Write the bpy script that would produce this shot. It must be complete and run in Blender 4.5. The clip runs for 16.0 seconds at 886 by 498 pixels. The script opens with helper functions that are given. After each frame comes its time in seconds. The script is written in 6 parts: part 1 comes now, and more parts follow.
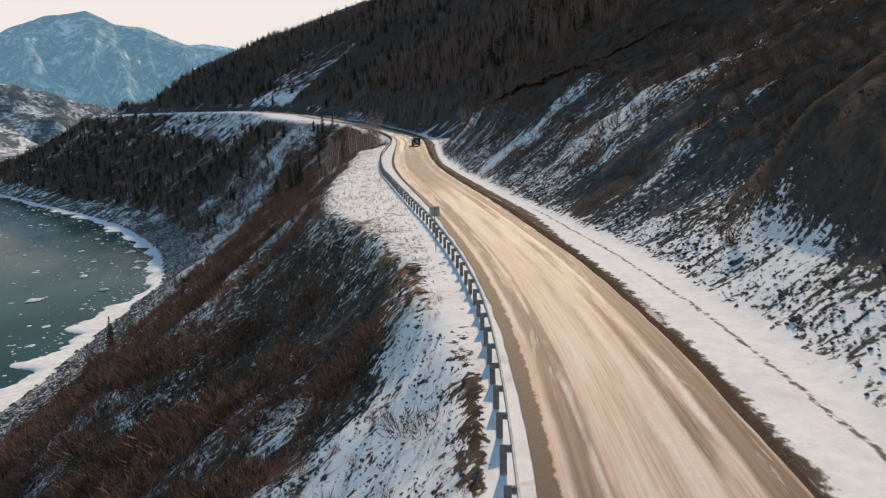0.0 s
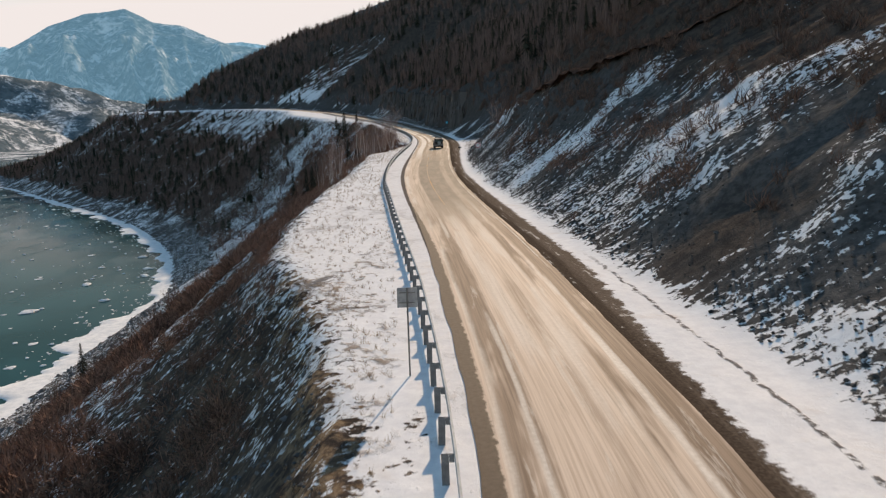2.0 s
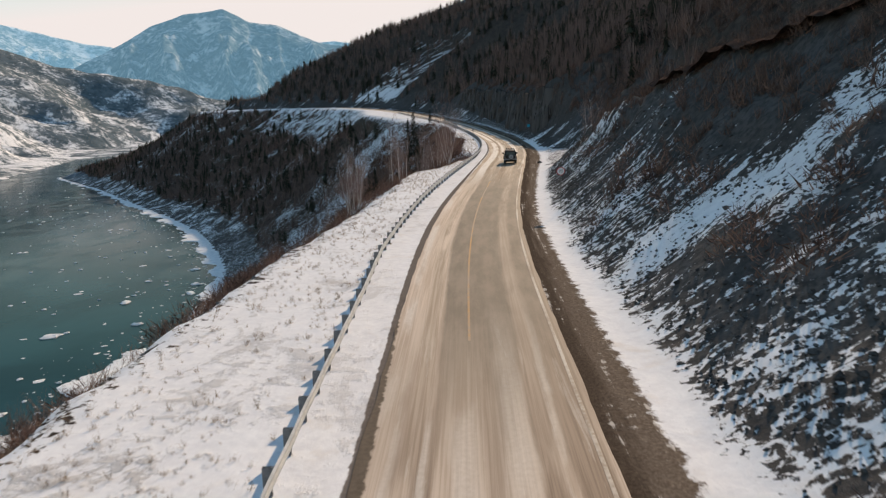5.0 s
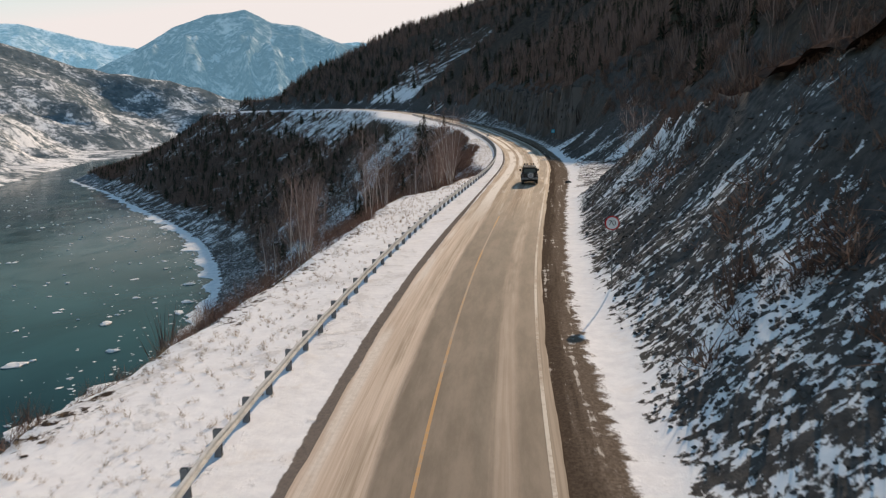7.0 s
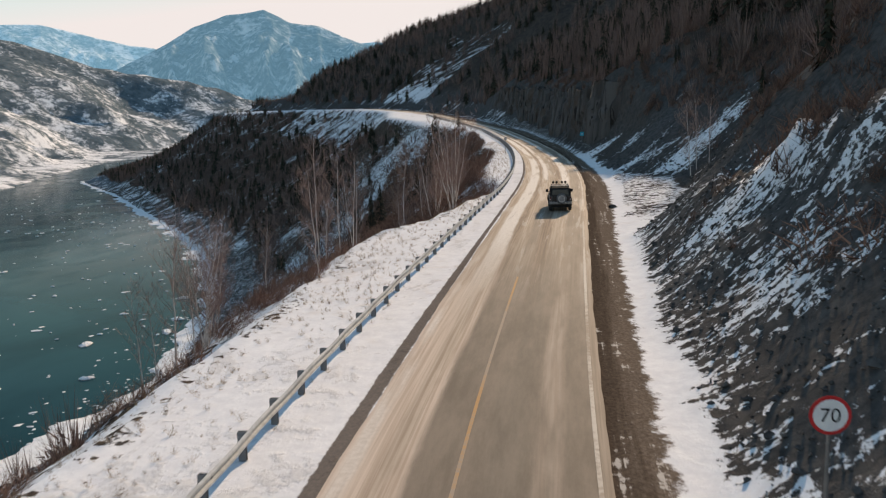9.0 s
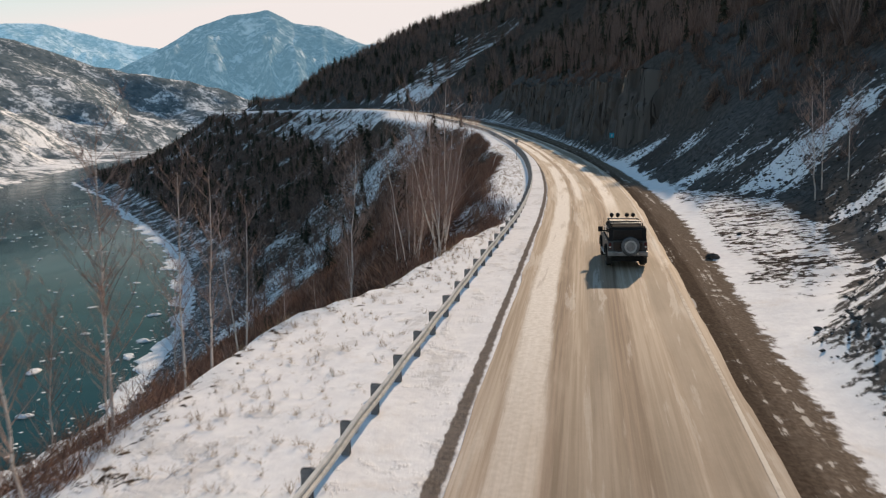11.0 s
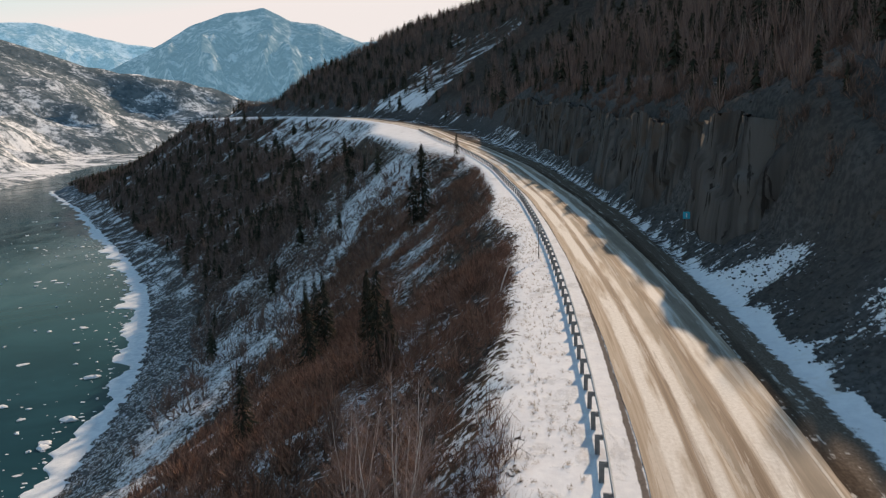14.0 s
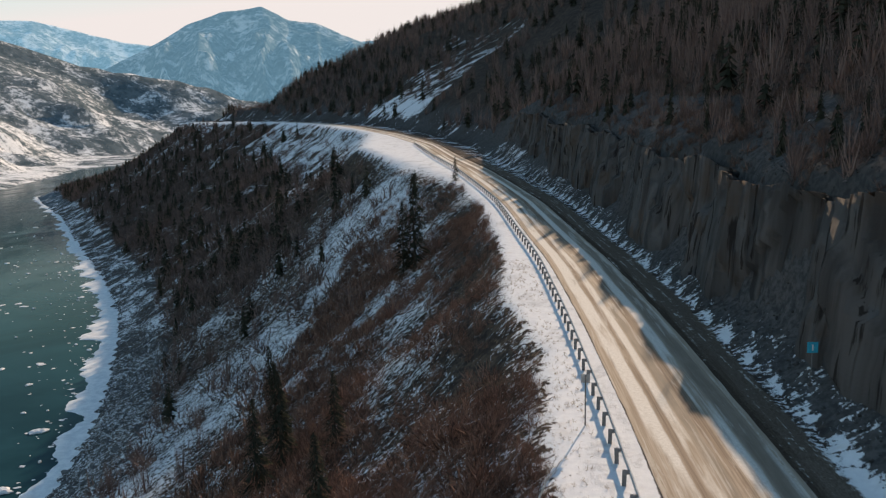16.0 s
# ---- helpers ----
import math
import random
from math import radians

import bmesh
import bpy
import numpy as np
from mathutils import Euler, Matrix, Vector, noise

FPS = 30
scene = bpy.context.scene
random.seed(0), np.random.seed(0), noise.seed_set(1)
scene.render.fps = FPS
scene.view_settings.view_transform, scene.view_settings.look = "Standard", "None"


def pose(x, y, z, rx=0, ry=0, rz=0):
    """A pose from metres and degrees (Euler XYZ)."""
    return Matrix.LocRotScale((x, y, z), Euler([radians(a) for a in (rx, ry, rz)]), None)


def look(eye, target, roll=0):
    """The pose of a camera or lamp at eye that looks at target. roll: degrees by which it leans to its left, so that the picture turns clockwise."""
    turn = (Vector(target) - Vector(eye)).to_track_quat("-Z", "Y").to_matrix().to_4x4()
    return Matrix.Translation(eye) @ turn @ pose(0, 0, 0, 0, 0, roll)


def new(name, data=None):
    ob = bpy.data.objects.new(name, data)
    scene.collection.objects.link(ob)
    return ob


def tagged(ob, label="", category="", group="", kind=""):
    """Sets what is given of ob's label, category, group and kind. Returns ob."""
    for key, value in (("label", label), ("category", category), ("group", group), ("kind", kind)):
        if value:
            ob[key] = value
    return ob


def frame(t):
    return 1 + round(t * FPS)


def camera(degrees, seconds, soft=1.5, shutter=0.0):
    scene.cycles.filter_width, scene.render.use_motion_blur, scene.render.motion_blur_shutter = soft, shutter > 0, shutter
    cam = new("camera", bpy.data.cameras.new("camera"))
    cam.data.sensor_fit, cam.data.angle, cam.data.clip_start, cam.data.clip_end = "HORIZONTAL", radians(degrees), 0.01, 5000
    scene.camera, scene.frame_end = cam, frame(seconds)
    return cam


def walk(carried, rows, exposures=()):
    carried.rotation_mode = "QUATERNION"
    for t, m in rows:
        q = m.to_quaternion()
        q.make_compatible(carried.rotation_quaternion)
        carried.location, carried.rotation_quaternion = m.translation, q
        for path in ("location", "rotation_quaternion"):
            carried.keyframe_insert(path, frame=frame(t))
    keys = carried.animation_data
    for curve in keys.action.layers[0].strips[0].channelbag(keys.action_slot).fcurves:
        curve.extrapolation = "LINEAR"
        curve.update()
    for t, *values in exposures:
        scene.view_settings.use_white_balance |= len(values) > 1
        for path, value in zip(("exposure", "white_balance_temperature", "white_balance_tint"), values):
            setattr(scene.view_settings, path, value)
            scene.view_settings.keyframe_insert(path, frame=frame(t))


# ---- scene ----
PATH = [
    (0, (0.00, -0.00, 7.92), (0.000, 19.730, 4.646), -2.00),
    (0.5, (0.64, 7.80, 7.82), (0.413, 27.528, 4.546), -1.94),
    (1, (1.16, 14.83, 7.65), (0.721, 34.552, 4.383), -1.88),
    (1.5, (1.63, 22.40, 7.53), (0.952, 42.116, 4.253), -1.81),
    (2, (1.98, 29.39, 7.36), (1.159, 49.106, 4.082), -1.80),
    (2.5, (2.32, 37.24, 7.33), (1.322, 56.945, 4.042), -1.80),
    (3, (2.62, 44.40, 7.31), (1.198, 64.078, 4.031), -1.74),
    (3.5, (2.93, 51.83, 7.45), (0.953, 71.456, 4.170), -1.72),
    (4, (3.03, 59.40, 7.42), (0.630, 78.986, 4.147), -1.72),
    (6.5, (1.87, 98.76, 7.75), (-1.430, 118.227, 4.547), -1.48),
    (7, (1.31, 105.62, 7.72), (-2.116, 125.061, 4.523), -1.50),
    (7.5, (0.70, 112.25, 7.69), (-2.843, 131.676, 4.494), -1.50),
    (8, (0.05, 118.74, 7.67), (-3.610, 138.138, 4.479), -1.49),
    (8.5, (-0.66, 125.32, 7.62), (-4.433, 144.697, 4.433), -1.62),
    (9, (-1.39, 131.77, 7.59), (-5.266, 151.135, 4.407), -1.58),
    (11.5, (-7.13, 169.27, 6.41), (-11.091, 188.623, 3.292), -1.14),
    (12, (-8.22, 176.86, 7.48), (-12.189, 196.213, 4.351), -1.17),
    (12.5, (-9.39, 184.25, 9.01), (-13.347, 203.602, 5.863), -1.25),
    (13, (-10.56, 191.61, 10.57), (-14.516, 210.957, 7.410), -1.28),
    (13.5, (-11.70, 198.77, 11.90), (-15.657, 218.117, 8.720), -1.37),
    (14, (-13.01, 206.49, 13.13), (-16.965, 225.832, 9.934), -1.42),
    (14.5, (-14.27, 213.85, 14.14), (-18.220, 233.193, 10.948), -1.38),
    (15, (-15.51, 221.07, 15.19), (-19.440, 240.417, 11.996), -1.37),
    (15.5, (-16.79, 228.21, 16.34), (-20.702, 247.555, 13.125), -1.35),
    (16, (-18.13, 235.12, 17.49), (-22.057, 254.468, 14.269), -1.28),
]
cam = camera(55.33, 16.0, soft=1.2, shutter=0.2)
walk(cam, [(t, look(eye, target, roll)) for t, eye, target, roll in PATH], [(0, 0.15, 7100, 11), (16, 0.15, 7100, 11)])

# ---------- world, sun, exposure ----------
SUN_AZ, SUN_EL = 11.0, 23.0          # degrees right of +y, above the horizon
world = bpy.data.worlds.new("world")
scene.world = world
world.use_nodes = True
wn = world.node_tree
sky = wn.nodes.new("ShaderNodeTexSky")
sky.sky_type, sky.sun_disc = "NISHITA", False
sky.sun_elevation, sky.sun_rotation = radians(SUN_EL), radians(SUN_AZ)
sky.air_density, sky.dust_density, sky.ozone_density = 1.0, 0.12, 0.25
haze = wn.nodes.new("ShaderNodeVectorMath")          # thin even haze keeps the glare off the horizon
haze.operation = "MINIMUM"
haze.inputs[1].default_value = (5.3, 5.1, 5.3)
clear = wn.nodes.new("ShaderNodeVectorMath")
clear.operation = "MULTIPLY"
clear.inputs[1].default_value = (0.85, 1.05, 1.08)
wn.links.new(sky.outputs[0], clear.inputs[0])
wn.links.new(clear.outputs[0], haze.inputs[0])
wn.links.new(haze.outputs[0], wn.nodes["Background"].inputs[0])
wn.nodes["Background"].inputs[1].default_value = 0.145
sun = new("sun", bpy.data.lights.new("sun", "SUN"))
sun.data.energy, sun.data.angle, sun.data.color = 4.8, radians(0.9), (1.0, 0.785, 0.585)
sa, se = radians(SUN_AZ), radians(SUN_EL)
sun.matrix_world = look((math.sin(sa) * math.cos(se) * 100, math.cos(sa) * math.cos(se) * 100, math.sin(se) * 100), (0, 0, 0))


# ---------- materials ----------
class Nodes:
    """Short hand for building a node material."""

    def __init__(self, name, rough=0.8, metal=0.0):
        self.mat = bpy.data.materials.new(name)
        self.mat.use_nodes = True
        self.tree = self.mat.node_tree
        self.bsdf = self.tree.nodes["Principled BSDF"]
        self.bsdf.inputs["Roughness"].default_value = rough
        self.bsdf.inputs["Metallic"].default_value = metal
        self.bsdf.inputs["Specular IOR Level"].default_value = 0.0

    def put(self, value, socket):
        if hasattr(value, "links"):
            self.tree.links.new(value, socket)
        elif isinstance(value, tuple) and len(value) == 3 and socket.type == "RGBA":
            socket.default_value = (*value, 1)
        else:
            socket.default_value = value

    def coords(self, scale=(1, 1, 1), source="Object", turn=0.0):
        n = self.tree.nodes.new("ShaderNodeMapping")
        if source == "UV":
            src = self.tree.nodes.new("ShaderNodeUVMap").outputs[0]
        else:
            src = self.tree.nodes.new("ShaderNodeTexCoord").outputs[source]
        self.tree.links.new(src, n.inputs[0])
        n.inputs["Rotation"].default_value = (0, 0, radians(turn))
        n.inputs["Scale"].default_value = scale
        return n.outputs[0]

    def noise(self, vec, scale=1.0, detail=4.0, rough=0.55, warp=0.0):
        n = self.tree.nodes.new("ShaderNodeTexNoise")
        self.tree.links.new(vec, n.inputs["Vector"])
        n.inputs["Scale"].default_value, n.inputs["Detail"].default_value = scale, detail
        n.inputs["Roughness"].default_value, n.inputs["Distortion"].default_value = rough, warp
        return n.outputs[0]

    def voronoi(self, vec, scale=1.0, feature="F1", out="Distance"):
        n = self.tree.nodes.new("ShaderNodeTexVoronoi")
        n.feature = feature
        self.tree.links.new(vec, n.inputs["Vector"])
        n.inputs["Scale"].default_value = scale
        return n.outputs[out]

    def attr(self, name):
        n = self.tree.nodes.new("ShaderNodeAttribute")
        n.attribute_name = name
        return n.outputs["Fac"]

    def math(self, op, a, b=0.0, c=0.0):
        n = self.tree.nodes.new("ShaderNodeMath")
        n.operation = op
        for v, s in zip((a, b, c), n.inputs):
            self.put(v, s)
        return n.outputs[0]

    def step(self, v, lo, hi):
        n = self.tree.nodes.new("ShaderNodeMapRange")
        n.interpolation_type = "SMOOTHSTEP"
        self.put(v, n.inputs[0])
        self.put(lo, n.inputs[1])
        self.put(hi, n.inputs[2])
        return n.outputs[0]

    def mix(self, f, a, b):
        n = self.tree.nodes.new("ShaderNodeMix")
        n.data_type = "RGBA"
        self.put(f, n.inputs[0])
        self.put(a, n.inputs[6])
        self.put(b, n.inputs[7])
        return n.outputs[2]

    def random(self):
        return self.tree.nodes.new("ShaderNodeObjectInfo").outputs["Random"]

    def island(self):
        return self.tree.nodes.new("ShaderNodeNewGeometry").outputs["Random Per Island"]

    def done(self, colour, bump=None, height=0.02, strength=1.0, rough=None):
        self.put(colour, self.bsdf.inputs["Base Color"])
        if rough is not None:
            self.put(rough, self.bsdf.inputs["Roughness"])
        if bump is not None:
            b = self.tree.nodes.new("ShaderNodeBump")
            b.inputs["Distance"].default_value, b.inputs["Strength"].default_value = height, strength
            self.tree.links.new(bump, b.inputs["Height"])
            self.tree.links.new(b.outputs[0], self.bsdf.inputs["Normal"])
        return self.mat


def plain(name, a, b, rough=0.6, metal=0.0, scale=6.0, bump=0.0):
    """Two near colours mixed by noise at two scales."""
    m = Nodes(name, rough, metal)
    v = m.coords()
    n1, n2 = m.noise(v, scale, 5), m.noise(v, scale * 7, 3)
    f = m.step(m.math("ADD", m.math("MULTIPLY", n1, 0.65), m.math("MULTIPLY", n2, 0.35)), 0.35, 0.65)
    return m.done(m.mix(f, a, b), n2 if bump else None, bump)


def make_ground():
    m = Nodes("ground", 0.9)
    v = m.coords()
    rd, snow, rock, straw = m.attr("rd"), m.attr("snow"), m.attr("rock"), m.attr("straw")
    big, mid, fine = m.noise(v, 0.06, 5, 0.6), m.noise(v, 0.45, 6, 0.62, 0.4), m.noise(v, 1.7, 7, 0.68)
    grit = m.noise(v, 9.0, 4, 0.7)
    earth = m.mix(m.step(mid, 0.38, 0.62), (0.046, 0.035, 0.029), (0.086, 0.064, 0.051))
    earth = m.mix(m.math("MULTIPLY", m.step(fine, 0.5, 0.72), 0.5), earth, (0.108, 0.084, 0.068))
    stone = m.mix(m.step(fine, 0.35, 0.65), (0.058, 0.058, 0.058), (0.118, 0.116, 0.114))
    stone = m.mix(m.math("MULTIPLY", m.step(big, 0.45, 0.6), 0.5), stone, (0.064, 0.057, 0.052))
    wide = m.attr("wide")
    # the far bank's blue air haze is put into its stone colour
    hazed_stone = m.mix(m.step(big, 0.35, 0.65), (0.062, 0.104, 0.130), (0.140, 0.182, 0.208))
    base = m.mix(rock, earth, m.mix(wide, stone, hazed_stone))
    base = m.mix(wide, base, hazed_stone)
    grass = m.mix(m.step(grit, 0.4, 0.6), (0.20, 0.130, 0.075), (0.34, 0.245, 0.16))
    base = m.mix(m.math("MULTIPLY", straw, m.step(m.math("ADD", fine, m.math("MULTIPLY", mid, 0.6)), 0.72, 0.92)), base, grass)
    # snow lies where the cover outweighs the broken ground; the slope direction draws it out in streaks
    fall = m.tree.nodes.new("ShaderNodeCombineXYZ")
    m.put(m.attr("rs"), fall.inputs[0])
    m.put(m.math("MULTIPLY", m.math("ADD", rd, m.math("MULTIPLY", m.attr("rs"), 0.25)), m.math("ADD", 0.25, m.math("MULTIPLY", m.step(rd, 0.0, -2.0), 0.55))), fall.inputs[1])
    streak = m.noise(fall.outputs[0], 1.1, 6, 0.62, 0.5)
    lumps = m.noise(v, 2.4, 5, 0.66, 0.3)
    cover = m.math("ADD", m.math("MULTIPLY", streak, 0.34), m.math("ADD", m.math("MULTIPLY", mid, 0.16), m.math("MULTIPLY", lumps, 0.50)))
    coarse = m.math("ADD", m.math("MULTIPLY", m.noise(v, 0.11, 8, 0.72, 0.4), 0.6), m.math("MULTIPLY", fine, 0.4))
    off = m.attr("coarse")
    cover = m.math("ADD", m.math("MULTIPLY", cover, m.math("SUBTRACT", 1.0, off)), m.math("MULTIPLY", coarse, off))
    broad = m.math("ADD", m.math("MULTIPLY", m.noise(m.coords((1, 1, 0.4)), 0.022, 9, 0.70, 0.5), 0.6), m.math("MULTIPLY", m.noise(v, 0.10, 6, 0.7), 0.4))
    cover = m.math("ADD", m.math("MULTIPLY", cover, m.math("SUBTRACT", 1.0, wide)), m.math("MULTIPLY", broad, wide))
    cover = m.math("ADD", m.math("MULTIPLY", m.math("SUBTRACT", cover, 0.5), 1.5), m.math("MULTIPLY", m.math("SUBTRACT", snow, 0.5), 0.62))
    mask = m.step(cover, m.math("SUBTRACT", -0.012, m.math("MULTIPLY", wide, 0.07)), m.math("ADD", 0.028, m.math("MULTIPLY", wide, 0.07)))
    white = m.mix(m.step(fine, 0.3, 0.7), (0.74, 0.74, 0.76), (0.86, 0.86, 0.87))
    white = m.mix(m.math("MULTIPLY", m.step(mid, 0.56, 0.74), 0.35), white, (0.62, 0.54, 0.46))
    scuff = m.step(m.math("ADD", m.math("MULTIPLY", m.noise(m.coords((1, 0.5, 1), turn=-20), 0.30, 6, 0.72, 0.8), 0.6), m.math("MULTIPLY", fine, 0.4)), 0.515, 0.585)
    mask = m.math("MULTIPLY", mask, m.math("SUBTRACT", 1.0, m.math("MULTIPLY", scuff, m.math("MULTIPLY", straw, 0.9))))
    rut = m.math("ABSOLUTE", m.math("ADD", m.math("SUBTRACT", rd, 6.38), m.math("MULTIPLY", m.math("SUBTRACT", m.noise(v, 0.5, 4, 0.6), 0.5), 0.9)))
    rut = m.math("MULTIPLY", m.math("SUBTRACT", 1.0, m.step(rut, 0.05, 0.16)), m.step(lumps, 0.44, 0.52))
    rut = m.math("MULTIPLY", rut, m.math("SUBTRACT", 1.0, m.step(m.attr("rs"), 74.0, 84.0)))
    mask = m.math("MULTIPLY", mask, m.math("SUBTRACT", 1.0, m.math("MULTIPLY", rut, 0.85)))
    base = m.mix(mask, base, white)
    # the trodden gravel beside the asphalt
    wob = m.math("MULTIPLY", m.math("SUBTRACT", m.noise(v, 1.3, 8, 0.74), 0.5), 2.0)
    near = m.math("ADD", rd, wob)
    edge_r = m.math("MULTIPLY", m.step(near, 2.4, 2.9), m.math("SUBTRACT", 1.0, m.step(near, m.math("ADD", m.attr("gravel"), -0.14), m.math("ADD", m.attr("gravel"), 0.10))))
    near_l = m.math("SUBTRACT", m.math("ADD", rd, m.math("MULTIPLY", wob, 0.16)), m.attr("band"))
    late = m.math("MULTIPLY", m.step(m.attr("rs"), 165.0, 195.0), 0.11)
    edge_l = m.math("MULTIPLY", m.step(m.math("SUBTRACT", near_l, late), -0.27, -0.20), m.math("SUBTRACT", 1.0, m.step(m.math("ADD", near_l, late), 0.20, 0.30)))
    gravel = m.mix(m.step(grit, 0.35, 0.68), (0.110, 0.086, 0.067), (0.200, 0.160, 0.128))
    gravel = m.mix(m.math("MULTIPLY", m.step(fine, 0.62, 0.70), 0.55), gravel, (0.62, 0.58, 0.54))
    wheel = m.tree.nodes.new("ShaderNodeCombineXYZ")
    m.put(m.math("MULTIPLY", rd, 1.5), wheel.inputs[0])
    m.put(m.math("MULTIPLY", m.attr("rs"), 0.06), wheel.inputs[1])
    track = m.noise(wheel.outputs[0], 1.4, 6, 0.65)
    wet = m.math("ADD", rd, m.math("MULTIPLY", m.math("SUBTRACT", track, 0.5), 2.4))
    gravel = m.mix(m.math("MULTIPLY", m.math("SUBTRACT", 1.0, m.step(wet, 3.7, 4.5)), 0.9), gravel, m.mix(m.step(grit, 0.3, 0.7), (0.050, 0.037, 0.028), (0.095, 0.072, 0.055)))
    gravel = m.mix(m.math("MULTIPLY", m.step(m.math("ADD", m.math("MULTIPLY", track, 0.6), m.math("MULTIPLY", fine, 0.4)), 0.565, 0.60), 0.7), gravel, (0.66, 0.62, 0.57))
    base = m.mix(edge_r, base, gravel)
    base = m.mix(m.math("MULTIPLY", edge_l, 0.9), base, m.mix(m.step(grit, 0.3, 0.7), (0.072, 0.052, 0.038), (0.130, 0.098, 0.074)))
    h = m.math("ADD", m.math("MULTIPLY", fine, 0.8), m.math("MULTIPLY", grit, 0.35))
    h = m.math("MULTIPLY", h, m.math("SUBTRACT", 1.0, m.math("MULTIPLY", mask, 0.88)))
    h = m.math("ADD", h, m.math("ADD", m.math("MULTIPLY", mask, 0.35), m.math("MULTIPLY", m.math("MULTIPLY", mid, 0.8), m.math("SUBTRACT", 1.0, m.math("MULTIPLY", mask, 0.5)))))
    return m.done(base, h, 0.17, 0.8)


def make_asphalt():
    """Dust, packed snow and mud lie on the asphalt in wheel tracks that change along the road."""
    m = Nodes("asphalt", 0.7)
    m.bsdf.inputs["Specular IOR Level"].default_value = 0.06
    v = m.coords((1, 1, 1), "UV")
    sep = m.tree.nodes.new("ShaderNodeSeparateXYZ")
    m.tree.links.new(v, sep.inputs[0])
    d, s = sep.outputs[0], sep.outputs[1]
    fine, blot = m.noise(v, 5.0, 5, 0.7), m.noise(m.coords((1, 0.16, 1), "UV"), 1.1, 7, 0.68)
    hair = m.noise(m.coords((1.0, 0.012, 1), "UV"), 8.5, 5, 0.62, 0.3)
    wander = m.noise(m.coords((0.12, 0.018, 1), "UV"), 1.0, 3, 0.5)
    torn = m.noise(m.coords((1, 0.09, 1), "UV"), 2.2, 6, 0.72, 0.4)
    dw = m.math("ADD", d, m.math("ADD", m.math("MULTIPLY", m.math("SUBTRACT", wander, 0.5), 0.9), m.math("MULTIPLY", m.math("SUBTRACT", torn, 0.5), 0.34)))
    dw = m.math("ADD", dw, m.math("MULTIPLY", m.math("SUBTRACT", hair, 0.5), 0.16))
    first = m.math("SUBTRACT", 1.0, m.step(s, 148.0, 178.0))
    last = m.step(s, 222.0, 256.0)
    middle = m.math("SUBTRACT", m.math("SUBTRACT", 1.0, first), last)

    def two(a, b, f=None):
        return m.mix(m.step(f if f is not None else hair, 0.34, 0.66), a, b)

    tar, cream = two((0.172, 0.143, 0.114), (0.248, 0.206, 0.165), blot), two((0.47, 0.370, 0.293), (0.63, 0.520, 0.430))
    tan, mud = two((0.30, 0.235, 0.175), (0.44, 0.360, 0.285)), two((0.125, 0.084, 0.058), (0.225, 0.160, 0.115))
    pale = two((0.60, 0.555, 0.50), (0.76, 0.72, 0.67), fine)
    col = m.mix(first, tan, cream)
    col = m.mix(middle, col, tar)

    def stripe(col, at, half, soft, what, amount, zone, gaps=None):
        """One track: its place across the road, its half width, and where along the road it breaks off."""
        k = m.math("SUBTRACT", 1.0, m.step(m.math("ABSOLUTE", m.math("SUBTRACT", dw, at)), max(half - soft, 0.0), half + soft))
        k = m.math("MULTIPLY", m.math("MULTIPLY", k, amount), zone)
        if gaps is not None:
            broken = m.noise(m.coords((0.35, gaps[0], 1 + at), "UV"), 1.0, 5, 0.6)
            k = m.math("MULTIPLY", k, m.step(broken, gaps[1], gaps[1] + 0.10))
        return m.mix(k, col, what)

    # the first bend: dust all over, mud where the wheels run
    for at, half, soft, what, amount, gaps in ((-2.45, 0.16, 0.10, pale, 0.7, (0.05, 0.42)), (-1.90, 0.55, 0.16, mud, 0.85, (0.03, 0.36)), (-1.62, 0.10, 0.08, pale, 0.7, (0.06, 0.45)),
                                               (-0.55, 0.40, 0.25, pale, 0.45, (0.05, 0.44)), (0.35, 0.30, 0.14, mud, 0.42, (0.03, 0.46)), (1.05, 0.40, 0.30, pale, 0.5, (0.04, 0.42)),
                                               (1.85, 0.34, 0.10, mud, 0.9, (0.03, 0.40)), (2.30, 0.14, 0.08, pale, 0.7, (0.05, 0.44)), (2.90, 0.50, 0.12, mud, 0.9, (0.05, 0.30))):
        col = stripe(col, at, half, soft, what, amount, first, gaps)
    # the straight: the outer lane thick with dust, the inner one driven bare
    for at, half, soft, what, amount, gaps in ((-2.55, 1.10, 0.16, cream, 0.95, None), (-3.0, 0.22, 0.14, pale, 0.6, (0.05, 0.45)), (-1.95, 0.30, 0.20, tan, 0.8, (0.04, 0.38)),
                                               (0.9, 0.55, 0.30, two((0.155, 0.133, 0.108), (0.22, 0.190, 0.155), blot), 0.6, (0.03, 0.45)), (1.95, 0.30, 0.18, cream, 0.40, (0.03, 0.42)),
                                               (3.35, 0.20, 0.10, tan, 0.6, None)):
        col = stripe(col, at, half, soft, what, amount, middle, gaps)
    packed = m.step(s, 274.0, 292.0)
